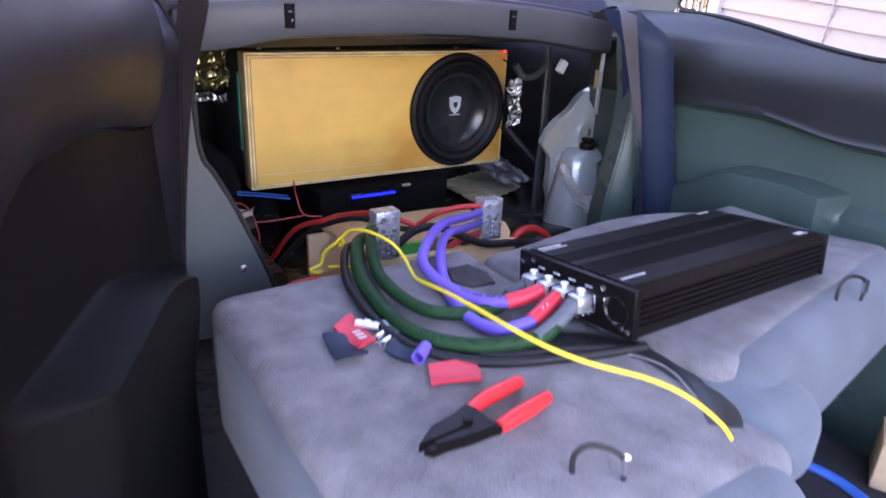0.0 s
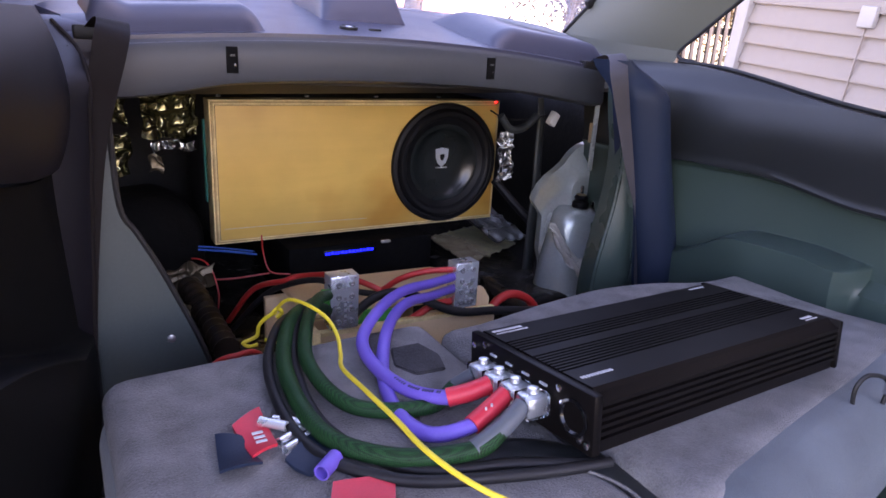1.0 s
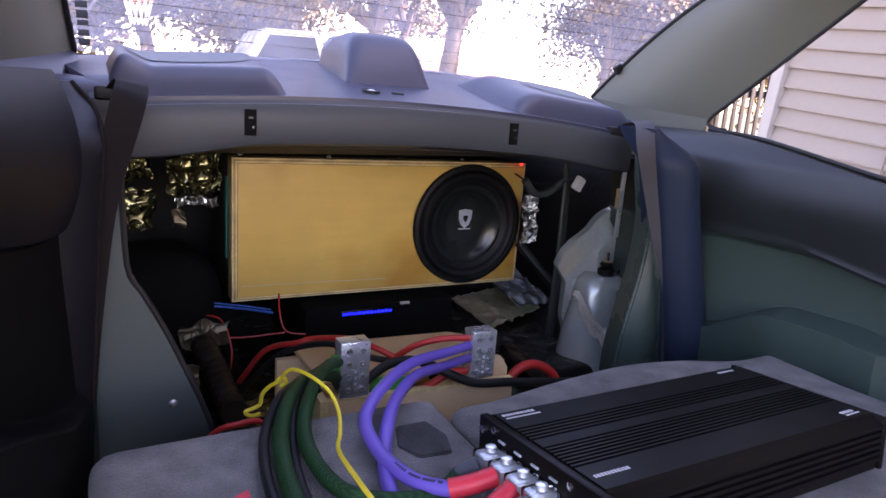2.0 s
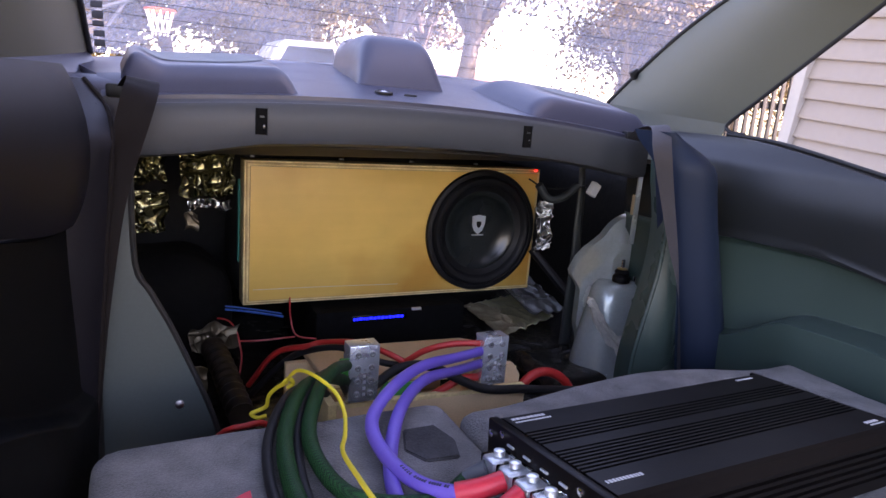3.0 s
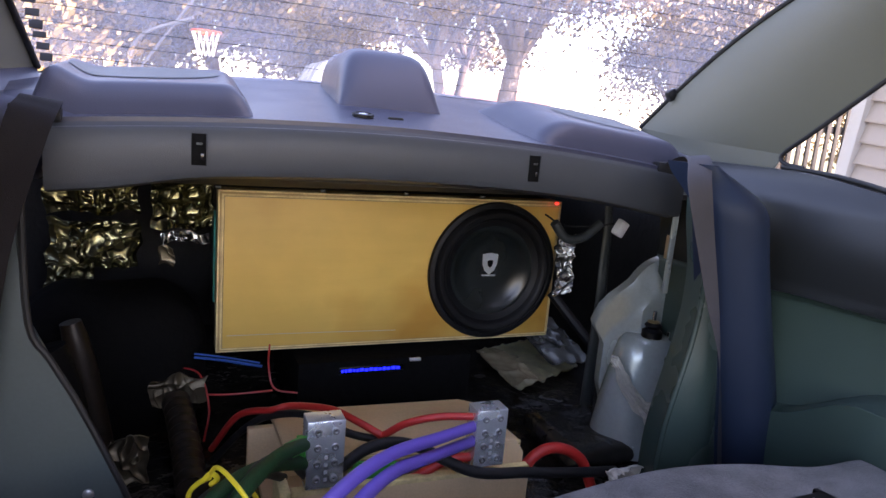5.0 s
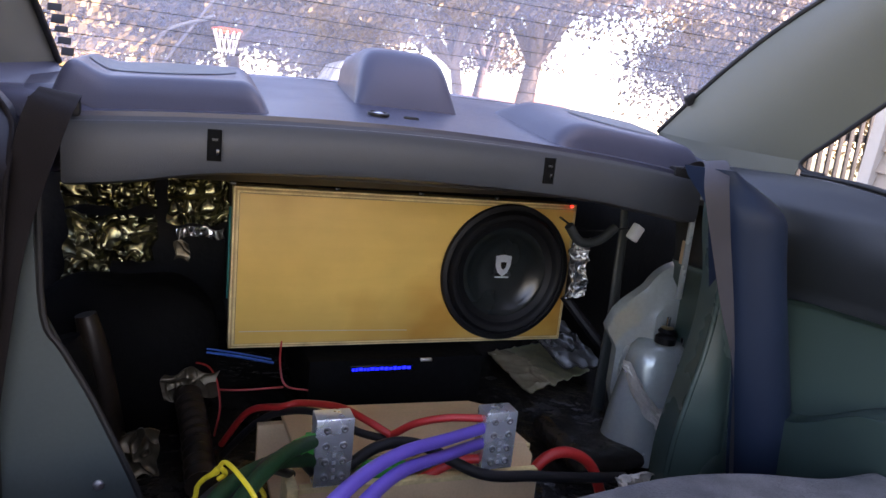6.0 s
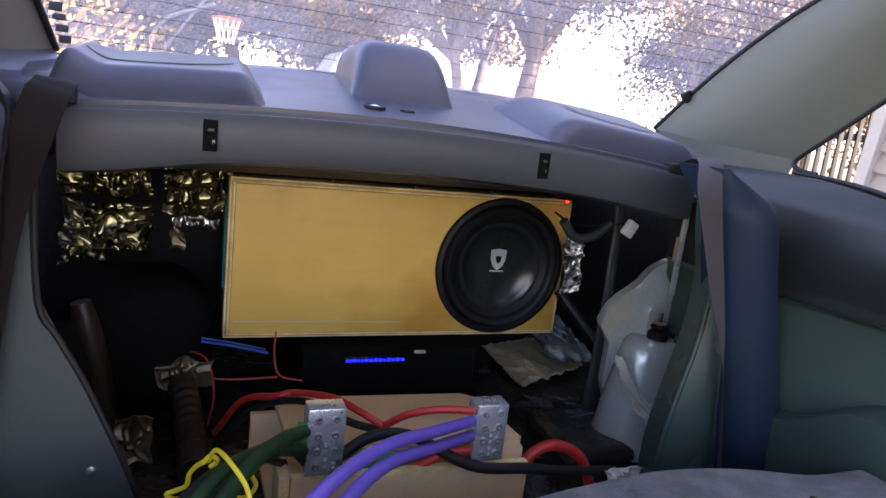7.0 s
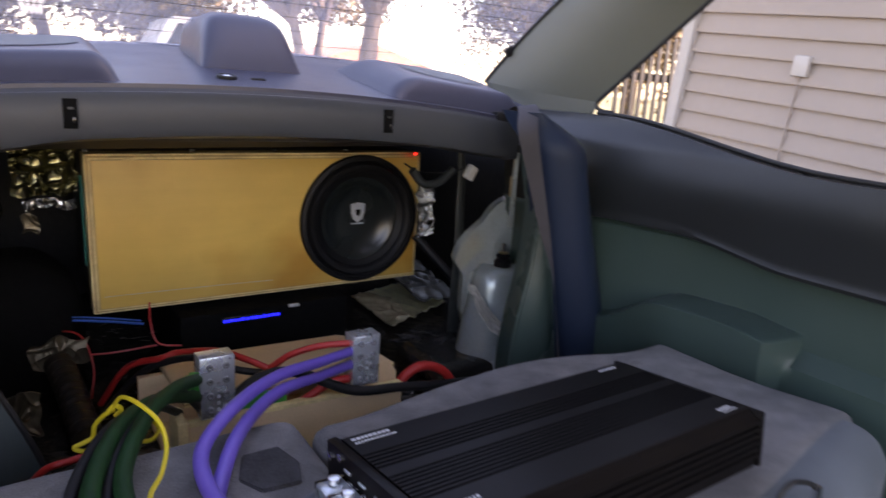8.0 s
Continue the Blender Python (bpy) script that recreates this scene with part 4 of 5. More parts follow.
for (x0, x1, y, z0, z1, k, mm) in ((-0.50, -0.325, 1.21, 0.965, 1.05, 1, "foil_gold"), (-0.305, -0.185, 1.15, 0.95, 1.055, 3, "foil_gold"),
                                   (-0.50, -0.33, 1.20, 0.855, 0.955, 5, "foil_gold"), (-0.505, -0.42, 1.19, 0.785, 0.86, 4, "foil_gold"), (-0.29, -0.195, 1.16, 0.916, 0.938, 6, "foil")):
    solo("foil_sheet", crumple(x0, x1, y, z0, z1, k), mm, "crinkled gold foil damping sheet on the trunk wall", "foil", "trunk foil sheets")
solo("foil_sheet", crumple(0.53, 0.575, 0.93, 0.85, 0.985, 8, 0.03), "foil", "crinkled silver foil strip beside the speaker box", "foil", "trunk foil sheets")


def floor_foil(u, v):
    """A foil sheet pressed flat on the floor, with a few sharp creases and a torn near edge."""
    a = Vector((0.497, 0.968 + 0.02 * noise.noise(Vector((v * 9, 1, 2))), 0)).lerp(Vector((0.742, 1.079, 0)), v)
    b = Vector((0.513, 1.233, 0)).lerp(Vector((0.806, 1.318, 0)), v)
    p = a.lerp(b, u)
    p.z = 0.600 + 0.005 * ridged(u * 2.2 + v * 3, v * 2.5, 4) ** 6 + 0.0016 * ridged(u * 6, v * 9 + u * 4, 7) ** 4 + 0.0006 * ridged(u * 21, v * 17, 9) ** 2
    return p


solo("foil_sheet", grid(floor_foil, 60, 60, (0, 0, -0.004)), "foil_pale", "crinkled golden foil sheet flat on the trunk floor", "foil", "trunk foil sheets")
solo("foil_sheet", grid(lambda u, v: (lerp(0.61, 0.74, u), lerp(1.02, 1.3, v), 0.635 + 0.06 * v + 0.010 * ridged(u * 3, v * 4, 14) ** 4), 20, 20, (0, 0, -0.004)), "foil_dark", "crumpled dark foil by the trunk side", "foil", "trunk foil sheets")
solo("foil_sheet", crumple(-0.305, -0.205, 0.945, 0.650, 0.700, 21, 0.010), "foil_dull", "loose foil scrap on the trunk floor", "foil", "trunk foil sheets")
solo("foil_sheet", crumple(-0.352, -0.30, 0.69, 0.64, 0.716, 23, 0.025), "foil_dull", "loose foil scrap behind the flange", "foil", "trunk foil sheets")
# arch blackened past its covering, so it sinks into the trunk's shade
solo("black_hump", slab(-0.56, -0.20, 0.95, 1.25, FL - 0.06, 0.845, 0.12, 0.02, 14), "shade_black", "black covered wheel arch in the trunk", "wheel arch", kind="structure")
solo("left_duct", tube([(-0.425, 0.66, 0.87), (-0.41, 0.66, 0.82), (-0.395, 0.66, 0.74), (-0.37, 0.67, 0.58)], 0.026, 12), "shade_black", "black body strut in the trunk", "car body", kind="structure")

rd = thing("ribbed_duct", "brown black ribbed duct lying on the trunk floor", "duct", at=(-0.24, 0.8, FL))
part("hose", tube([(-0.262, 0.97, 0.655), (-0.25, 0.88, 0.640), (-0.242, 0.80, 0.618), (-0.236, 0.70, 0.606)], lambda u: 0.024 + 0.0025 * math.sin(u * 70), 14, 24), "duct", rd)
solo("body_strut", tube([(-0.425, 0.90, 0.83), (-0.412, 0.90, 0.77), (-0.392, 0.90, 0.66), (-0.375, 0.90, 0.57)], lambda u: 0.017 + 0.006 * math.sin(math.pi * u), 12), "duct", "brown black strut standing in the trunk", "car body", kind="structure")
for (x0, x1, y, z0, z1, k) in ((-0.345, -0.29, 1.0, 0.655, 0.685, 31), (-0.292, -0.262, 1.18, 0.86, 0.90, 33)):
    solo("foil_sheet", crumple(x0, x1, y, z0, z1, k, 0.012, 30), "foil_dull", "small dull foil scrap in the dark trunk", "foil", "trunk foil sheets")

# subwoofer box
def holed(x0, x1, z0, z1, cx, cz, r, y, t, seg=64):
    """A board in the plane y with a round hole."""
    bm = bmesh.new()
    rim = [bm.verts.new((x, y, z)) for x, z in ((x0, z0), (x1, z0), (x1, z1), (x0, z1))]
    hole = [bm.verts.new((cx + r * math.cos(2 * math.pi * k / seg), y, cz + r * math.sin(2 * math.pi * k / seg))) for k in range(seg)]
    edges = [bm.edges.new((c[i], c[(i + 1) % len(c)])) for c in (rim, hole) for i in range(len(c))]
    bmesh.ops.triangle_fill(bm, edges=edges, use_beauty=True)
    f = list(bm.faces)
    e = bmesh.ops.extrude_face_region(bm, geom=f)
    bmesh.ops.translate(bm, vec=(0, t, 0), verts=[v for v in e["geom"] if isinstance(v, bmesh.types.BMVert)])
    return bm


BX0, BX1, BY, BZ0, BZ1 = -0.185, 0.585, 1.0, 0.72, 1.05
sub = thing("subwoofer_box", "plywood subwoofer box with one black woofer hung under the shelf", "speaker box", at=(0.2, 1.15, 0.72))
part("body", box(BX0 + 0.004, BX1 - 0.004, BY + 0.062, 1.32, BZ0 + 0.004, BZ1, 0.004), "void", sub, "black box sides")
# thin teal strip painting the glow near the box's front edge
part("edge_glow", box(BX0 - 0.004, BX0 + 0.003, BY + 0.0605, BY + 0.075, 0.81, 1.0, 0.001), "teal", sub, "thin teal strip painted for the glow on the box side")
part("front_panel", holed(BX0 + 0.012, BX1 - 0.012, BZ0 + 0.012, BZ1 - 0.012, 0.412, 0.888, 0.146, BY - 0.001, 0.02), "ply", sub, "varnished birch plywood face", smooth=False)
for i in range(4):
    k = 0.0035 * i
    a = 0.0025 * (3 - i)
    fr = join(box(BX0 + k, BX0 + k + 0.0034, BY + a, BY + 0.06, BZ0 + k, BZ1 - k, 0.0006), box(BX1 - k - 0.0034, BX1 - k, BY + a, BY + 0.06, BZ0 + k, BZ1 - k, 0.0006),
              box(BX0 + k, BX1 - k, BY + a, BY + 0.06, BZ1 - k - 0.0034, BZ1 - k, 0.0006), box(BX0 + k, BX1 - k, BY + a, BY + 0.06, BZ0 + k, BZ0 + k + 0.0034, 0.0006))
    part("ply_layer", fr, "ply_edge" if i % 2 == 0 else "ply_dark", sub)
part("scratch", tube([(-0.165, BY - 0.0012, 0.758), (0.0, BY - 0.0012, 0.757), (0.19, BY - 0.0012, 0.754)], 0.0005, 6), "white", sub, "pale scratch along the face")
WC = (0.412, BY, 0.888)
wm = Matrix.Translation(WC) @ FACE
wf = part("woofer", lathe([(0.110, 0.002), (0.156, 0.002), (0.1585, 0.006), (0.1585, 0.011), (0.156, 0.0145), (0.147, 0.016), (0.1445, 0.013), (0.12, 0.006)], wm, 72, False), "rubber", sub, "black woofer with rubber surround")
for k in range(8):
    a = 2 * math.pi * (k + 0.5) / 8
    part("frame_screw", lathe([(0.003, 0), (0.003, 0.001), (0.0015, 0.0016)], wm @ Matrix.Translation((0.1515 * math.cos(a), 0.1515 * math.sin(a), 0.0152)), 8), "rubber", wf)
part("surround", lathe([(0.1445, 0.010), (0.142, 0.018), (0.136, 0.0235), (0.128, 0.0235), (0.121, 0.019), (0.117, 0.011), (0.113, 0.008)], wm, 72, False), "rubber", wf)
part("cone", lathe([(0.117, 0.011), (0.113, 0.0095), (0.1065, 0.005), (0.103, 0.004)], wm, 72, False), "rubber", wf)
part("dust_cap", lathe([(0.1035, 0.0045), (0.098, 0.0045), (0.088, -0.002), (0.072, -0.0085), (0.052, -0.0125), (0.03, -0.0145), (0.012, -0.015), (0.0002, -0.015)], wm, 72, False), "cone", wf, "glossy black dished cap")
shield = [(-0.0165, 0.019), (0, 0.022), (0.0165, 0.019), (0.0155, 0.0), (0.010, -0.013), (0, -0.021), (-0.010, -0.013), (-0.0155, 0.0)]
bd = part("badge", poly([(WC[0] + x * 1.2, BY + 0.0085, WC[2] + 0.012 + z * 1.2) for x, z in shield], (0, 0.004, 0), 0.0008), "alu", wf, "silver shield badge")
part("badge_mark", poly([(WC[0] + x * 0.42, BY + 0.0075, WC[2] + 0.0125 + z * 0.42) for x, z in shield], (0, 0.001, 0)), "gloss", bd)
part("print_bar", box(WC[0] - 0.017, WC[0] + 0.017, BY + 0.0098, BY + 0.013, WC[2] - 0.0165, WC[2] - 0.0135), "white", wf, "small white print as a bar")
solo("pilot_light", box(0.556, 0.562, 0.985, 0.992, 1.046, 1.0515, 0.0015), "led_red", "small red pilot light under the shelf", "pilot light")

# amplifier under the box
am = thing("amplifier", "glossy black amplifier with a blue lit display under the box", "amplifier", at=(0.16, 1.1, FL))
# case kept near black, so it melts into the shade under the box
part("case", box(-0.03, 0.36, 0.95, 1.28, FL, 0.708, 0.006), "shade_black", am)
part("display", box(0.056, 0.196, 0.9485, 0.951, 0.680, 0.694, 0.001), "gloss", am)
rnd = random.Random(4)
xx = 0.060
while xx < 0.188:
    w = rnd.uniform(0.004, 0.009)
    part("display_bar", box(xx, xx + w, 0.9472, 0.9484, 0.6835 + rnd.uniform(0, 0.001), 0.690 + rnd.uniform(-0.001, 0.001)), "led", am, "blue glowing characters as bars")
    xx += w + 0.0022
part("display_glow", box(0.058, 0.19, 0.9486, 0.9492, 0.681, 0.6835), "led", am)
part("foot", box(0.21, 0.235, 0.945, 0.955, 0.700, 0.706, 0.001), "alu", am)

# wooden rack for the blocks
rk = thing("cable_rack", "raw plywood rack that carries two terminal blocks", "rack", at=(0.08, 0.6, FL))
part("top_board", poly([(-0.105, 0.583, 0.690), (0.275, 0.573, 0.690), (0.262, 0.72, 0.690), (0.235, 0.742, 0.690), (-0.11, 0.762, 0.690)], (0, 0, 0.012), 0.0012), "mdf", rk)
part("front_rail", poly([(-0.115, 0.512, FL), (0.262, 0.512, FL), (0.262, 0.512, 0.688), (-0.115, 0.512, 0.697)], (0, 0.012, 0), 0.001), "mdf", rk)
part("rail_edge", poly([(-0.114, 0.511, 0.6905), (0.261, 0.511, 0.6815), (0.261, 0.511, 0.6895), (-0.114, 0.511, 0.6985)], (0, 0.014, 0), 0.0008), "ply_edge", rk)
part("board_edge", poly([(-0.106, 0.5795, 0.6905), (0.276, 0.5695, 0.6905), (0.276, 0.5695, 0.7015), (-0.106, 0.5795, 0.7015)], (0, 0.003, 0)), "ply_edge", rk)
part("board_seam", poly([(-0.106, 0.579, 0.6945), (0.276, 0.569, 0.6945), (0.276, 0.569, 0.697), (-0.106, 0.579, 0.697)], (0, 0.001, 0)), "ply_dark", rk)
part("bottom_board", box(-0.13, 0.27, 0.53, 0.74, FL, FL + 0.012, 0.0015), "mdf", rk)
part("end_post", box(-0.133, -0.118, 0.500, 0.56, FL, 0.706, 0.0015), "ply_edge", rk)
part("end_post", poly([(0.212, 0.535, FL), (0.262, 0.535, FL), (0.262, 0.535, 0.70), (0.245, 0.535, 0.725), (0.212, 0.535, 0.725)], (0, 0.013, 0), 0.001), "mdf", rk)
part("back_board", box(-0.15, 0.19, 0.728, 0.742, FL + 0.013, 0.688, 0.001), "mdf", rk)


def block(x0, x1, z0, z1, y):
    b = thing("terminal_block", "milled aluminium terminal block with eight hex screws", "terminal block", "terminal blocks", at=((x0 + x1) / 2, y, z0))
    part("body", box(x0, x1, y, y + 0.034, z0, z1, 0.002), "alu", b)
    for i in range(4):
        for j in range(2):
            x = lerp(x0, x1, 0.28 + 0.46 * j)
            z = lerp(z1, z0, 0.15 + 0.235 * i)
            s = part("set_screw", lathe([(0.0052, 0.0), (0.0052, 0.002), (0.0046, 0.003), (0.0026, 0.003), (0.0024, -0.002)], Matrix.Translation((x, y, z)) @ FACE, 12, False), "screw", b)
            part("socket", lathe([(0.0026, 0.0), (0.0022, 0.0012)], Matrix.Translation((x, y, z)) @ FACE, 6), "chrome", s)
    for i in range(5):
        z = lerp(z1, z0, 0.42 + 0.11 * i)
        part("stamp_bar", box(lerp(x0, x1, 0.47), lerp(x0, x1, 0.56), y - 0.0006, y + 0.001, z - 0.003, z + 0.002), "white", b, "stamped marks as bars")


block(-0.098, -0.045, 0.702, 0.803, 0.505)
block(0.154, 0.206, 0.704, 0.797, 0.500)

# ---- amplifier on the seat ----
AM = Matrix.Translation((-0.068, 0.106, SEAT + 0.003)) @ Matrix.Rotation(radians(0.8), 4, "Z") @ Matrix.Rotation(radians(-5.7), 4, "X")   # x along its length, -y across
AL, AH = 0.438, 0.066
amp = thing("amplifier", "long black finned car amplifier lying on the folded seat", "amplifier", at=(0.16, 0.0, SEAT))


def apart(name, bm, m, parent, label="", smooth=True):
    bmesh.ops.transform(bm, matrix=AM, verts=bm.verts)
    return part(name, bm, m, parent, label, smooth)


def fins(bands, z, d):
    """Cross-section of the ribbed top: pairs (across, up)."""
    out = []
    for a, b, ribbed in bands:
        if not ribbed:
            out += [(a, z), (b, z)]
        else:
            n = int(round((b - a) / 0.0066))
            for i in range(n):
                s = a + (b - a) * i / n
                w = (b - a) / n
                out += [(s, z), (s + w * 0.45, z), (s + w * 0.52, z - d), (s + w * 0.93, z - d)]
    return out


prof = [(0.0, 0.004), (0.0, AH - 0.012), (0.006, AH - 0.002)] + fins([(0.010, 0.05, False), (0.05, 0.085, True), (0.085, 0.10, False), (0.10, 0.152, True), (0.152, 0.196, False)], AH, 0.004)
prof += [(0.200, AH - 0.004)]
side = []
zz = AH - 0.010
while zz > 0.008:
    side += [(0.212, zz), (0.212, zz - 0.004), (0.208, zz - 0.0048), (0.208, zz - 0.0072)]
    zz -= 0.008
prof += side + [(0.208, 0.0), (0.004, 0.0)]
bm = bmesh.new()
ra = [bm.verts.new((0.012, -p, z)) for p, z in prof]
rb2 = [bm.verts.new((AL - 0.008, -p, z)) for p, z in prof]
for k in range(len(prof)):
    bm.faces.new((ra[k], ra[(k + 1) % len(prof)], rb2[(k + 1) % len(prof)], rb2[k]))
bm.faces.new(ra)
bm.faces.new(rb2)
apart("heat_sink", bm, "black", amp, smooth=False)
ep = apart("end_plate", box(0.0, 0.0115, -0.213, 0.001, 0.0, AH - 0.001, 0.002), "black", amp, "black end plate with screws")
apart("end_plate", box(AL - 0.0075, AL, -0.213, 0.001, 0.0, AH - 0.001, 0.002), "black", amp)
for (py, pz) in ((-0.008, 0.05), (-0.03, 0.057), (-0.162, 0.055), (-0.168, 0.04), (-0.195, 0.012), (-0.205, 0.01), (-0.008, 0.01)):
    apart("screw", lathe([(0.0042, 0), (0.0042, 0.0015), (0.002, 0.0025)], Matrix.Translation((0, py, pz)) @ pose(0, 0, 0, 0, -90, 0), 10), "chrome", ep)
apart("fan_ring", lathe([(0.02, 0.0), (0.02, 0.0025), (0.017, 0.003), (0.015, 0.0005)], Matrix.Translation((0, -0.185, 0.032)) @ pose(0, 0, 0, 0, -90, 0), 24, False), "gloss", ep)
for i in range(4):
    y = -0.048 - 0.030 * i
    tb = apart("terminal", box(-0.030, -0.0005, y - 0.0135, y + 0.0135, 0.018, 0.044, 0.002), "clear", amp, "clear cover over a nickel clamp")
    apart("clamp", box(-0.028, -0.004, y - 0.0105, y + 0.0105, 0.021, 0.041, 0.002), "alu", tb)
    apart("clamp_screw", lathe([(0.006, 0.0), (0.006, 0.006), (0.003, 0.007)], Matrix.Translation((-0.015, y, 0.0435)), 12), "alu", tb)
    apart("socket_frame", box(-0.0025, -0.0002, y - 0.006, y + 0.006, 0.049, 0.0515, 0.0005), "alu", tb)


def bars(name, x0, n, y, w, h, gap, seed, along="x"):
    r = random.Random(seed)
    s = x0
    for i in range(n):
        ww = w * r.uniform(0.7, 1.2)
        if along == "x":
            apart(name, box(s, s + ww, y - h / 2, y + h / 2, AH + 0.0002, AH + 0.0007), "white", amp, "white print as bars")
        else:
            apart(name, box(y - h / 2, y + h / 2, s - ww, s, AH + 0.0002, AH + 0.0007), "white", amp, "white print as bars")
        s += (ww + gap) if along == "x" else -(ww + gap)


bars("print_bar", 0.018, 11, -0.174, 0.0026, 0.0048, 0.0016, 1)
bars("print_bar", 0.018, 9, -0.019, 0.0036, 0.0045, 0.0014, 2)
bars("print_bar", 0.018, 14, -0.0275, 0.0022, 0.0024, 0.0012, 5)
bars("print_bar", 0.378, 8, -0.020, 0.0026, 0.004, 0.0016, 3)
bars("print_bar", 0.393, 4, -0.182, 0.0052, 0.0045, 0.0016, 4)
bars("print_bar", 0.393, 7, -0.1885, 0.0024, 0.0022, 0.0014, 6)


def ap(x, y, z):
    return tuple(AM @ Vector((x, y, z)))


# ---- cables ----
def cable(name, label, pts, r, m, extra=(), group="power cables"):
    c = thing(name, label, "cable", group, at=pts[0])
    part("jacket", tube(pts, r, 14, 10), m, c)
    for nm, p2, r2, m2 in extra:
        part(nm, tube(p2, r2, 14, 8), m2, c)
    return c


T = [ap(-0.028, -0.048 - 0.030 * i, 0.032) for i in range(4)]
CZ = SEAT + 0.014
cable("power_cable", "thick purple power cable with a red sleeved end", [T[1], (-0.118, 0.036, 0.836), (-0.140, 0.046, 0.829), (-0.165, 0.088, 0.822), (-0.175, 0.160, 0.820), (-0.160, 0.232, CZ + 0.008), (-0.10, 0.305, CZ + 0.012), (-0.02, 0.385, 0.812), (0.08, 0.46, 0.785), (0.156, 0.512, 0.768)], 0.0084, "purple",
      [("sleeve", [T[1], (-0.118, 0.036, 0.836), (-0.140, 0.046, 0.829)], 0.0107, "red")])
cable("power_cable", "thick purple power cable with a red sleeved end", [T[2], (-0.118, -0.004, 0.836), (-0.142, -0.008, 0.826), (-0.180, 0.010, 0.815), (-0.190, 0.065, 0.811), (-0.168, 0.150, 0.811), (-0.115, 0.25, CZ + 0.004), (-0.03, 0.36, 0.80), (0.07, 0.45, 0.765), (0.156, 0.512, 0.744)], 0.0084, "purple",
      [("sleeve", [T[2], (-0.118, -0.004, 0.836), (-0.142, -0.008, 0.826)], 0.0107, "red")])
cable("power_cable", "thick black cable in a green flecked braid with grey sleeve", [T[3], (-0.124, -0.036, 0.834), (-0.158, -0.038, 0.820), (-0.232, -0.006, CZ), (-0.280, 0.067, CZ), (-0.274, 0.204, CZ + 0.004), (-0.228, 0.325, CZ + 0.006), (-0.163, 0.43, 0.79), (-0.094, 0.522, 0.735)], 0.0098, "braid",
      [("sleeve", [T[3], (-0.124, -0.036, 0.834), (-0.158, -0.038, 0.820)], 0.0102, "grey_shrink")])
cable("power_cable", "thick black cable in a green flecked braid", [T[0], (-0.110, 0.075, CZ + 0.008), (-0.158, 0.060, CZ), (-0.232, 0.098, CZ), (-0.246, 0.20, CZ + 0.006), (-0.208, 0.31, CZ + 0.01), (-0.152, 0.42, 0.805), (-0.094, 0.522, 0.765)], 0.0092, "braid",
      [("sleeve", [T[0], lerp(Vector(T[0]), Vector((-0.110, 0.075, CZ + 0.008)), 0.5), (-0.112, 0.0745, CZ + 0.008)], 0.0098, "grey_shrink")])
cable("ground_cable", "thin black cable along the braided ones", [(-0.03, -0.10, SEAT + 0.005), (-0.13, -0.075, SEAT + 0.006), (-0.24, -0.03, SEAT + 0.007), (-0.298, 0.06, SEAT + 0.008), (-0.292, 0.21, SEAT + 0.012), (-0.240, 0.34, 0.81), (-0.172, 0.45, 0.77), (-0.12, 0.55, 0.70)], 0.0062, "black_cable")
cable("ground_cable", "thin black cable along the braided ones", [(-0.03, -0.10, SEAT + 0.004), (-0.12, -0.06, SEAT + 0.006), (-0.22, -0.02, SEAT + 0.006), (-0.268, 0.08, SEAT + 0.007), (-0.258, 0.21, SEAT + 0.01), (-0.218, 0.33, 0.815), (-0.145, 0.45, 0.79), (-0.094, 0.522, 0.715)], 0.0062, "black_cable")
cable("red_cable", "red cable drooping to the terminal block", [(-0.20, 0.84, 0.60), (-0.16, 0.78, 0.69), (-0.112, 0.72, 0.724), (-0.084, 0.71, 0.733), (-0.033, 0.65, 0.750), (0.001, 0.60, 0.748), (0.026, 0.578, 0.738), (0.034, 0.574, 0.736), (0.060, 0.55, 0.764), (0.103, 0.53, 0.780), (0.160, 0.517, 0.781)], 0.0058, "red_cable", group="red cables")
cable("grey_cable", "dull black cable beside the red one", [(-0.20, 0.80, 0.60), (-0.155, 0.76, 0.672), (-0.118, 0.73, 0.708), (-0.069, 0.65, 0.744), (-0.015, 0.60, 0.732), (0.034, 0.577, 0.725)], 0.0062, "black_cable")
cable("red_cable", "thick red cable loop on the trunk floor", [(0.225, 0.545, 0.60), (0.254, 0.55, 0.628), (0.293, 0.55, 0.680), (0.338, 0.55, 0.690), (0.388, 0.55, 0.662), (0.412, 0.54, 0.610), (0.414, 0.52, 0.592)], 0.0095, "red_cable", group="red cables")
cable("red_cable", "red cable entering the terminal block", [(-0.01, 0.54, 0.66), (0.06, 0.53, 0.68), (0.12, 0.52, 0.712), (0.158, 0.515, 0.716)], 0.007, "red_cable", group="red cables")
cable("ground_cable", "black cable from block to block and away", [(-0.05, 0.52, 0.72), (0.0, 0.522, 0.748), (0.06, 0.52, 0.745), (0.15, 0.492, 0.705), (0.24, 0.49, 0.692), (0.34, 0.50, 0.672), (0.44, 0.52, 0.65)], 0.0085, "black_cable")
PURPLE_TOP = spline([(-0.140, 0.046, 0.829), (-0.165, 0.088, 0.822), (-0.175, 0.160, 0.820)], 16)
pc = bpy.data.objects["power_cable"]
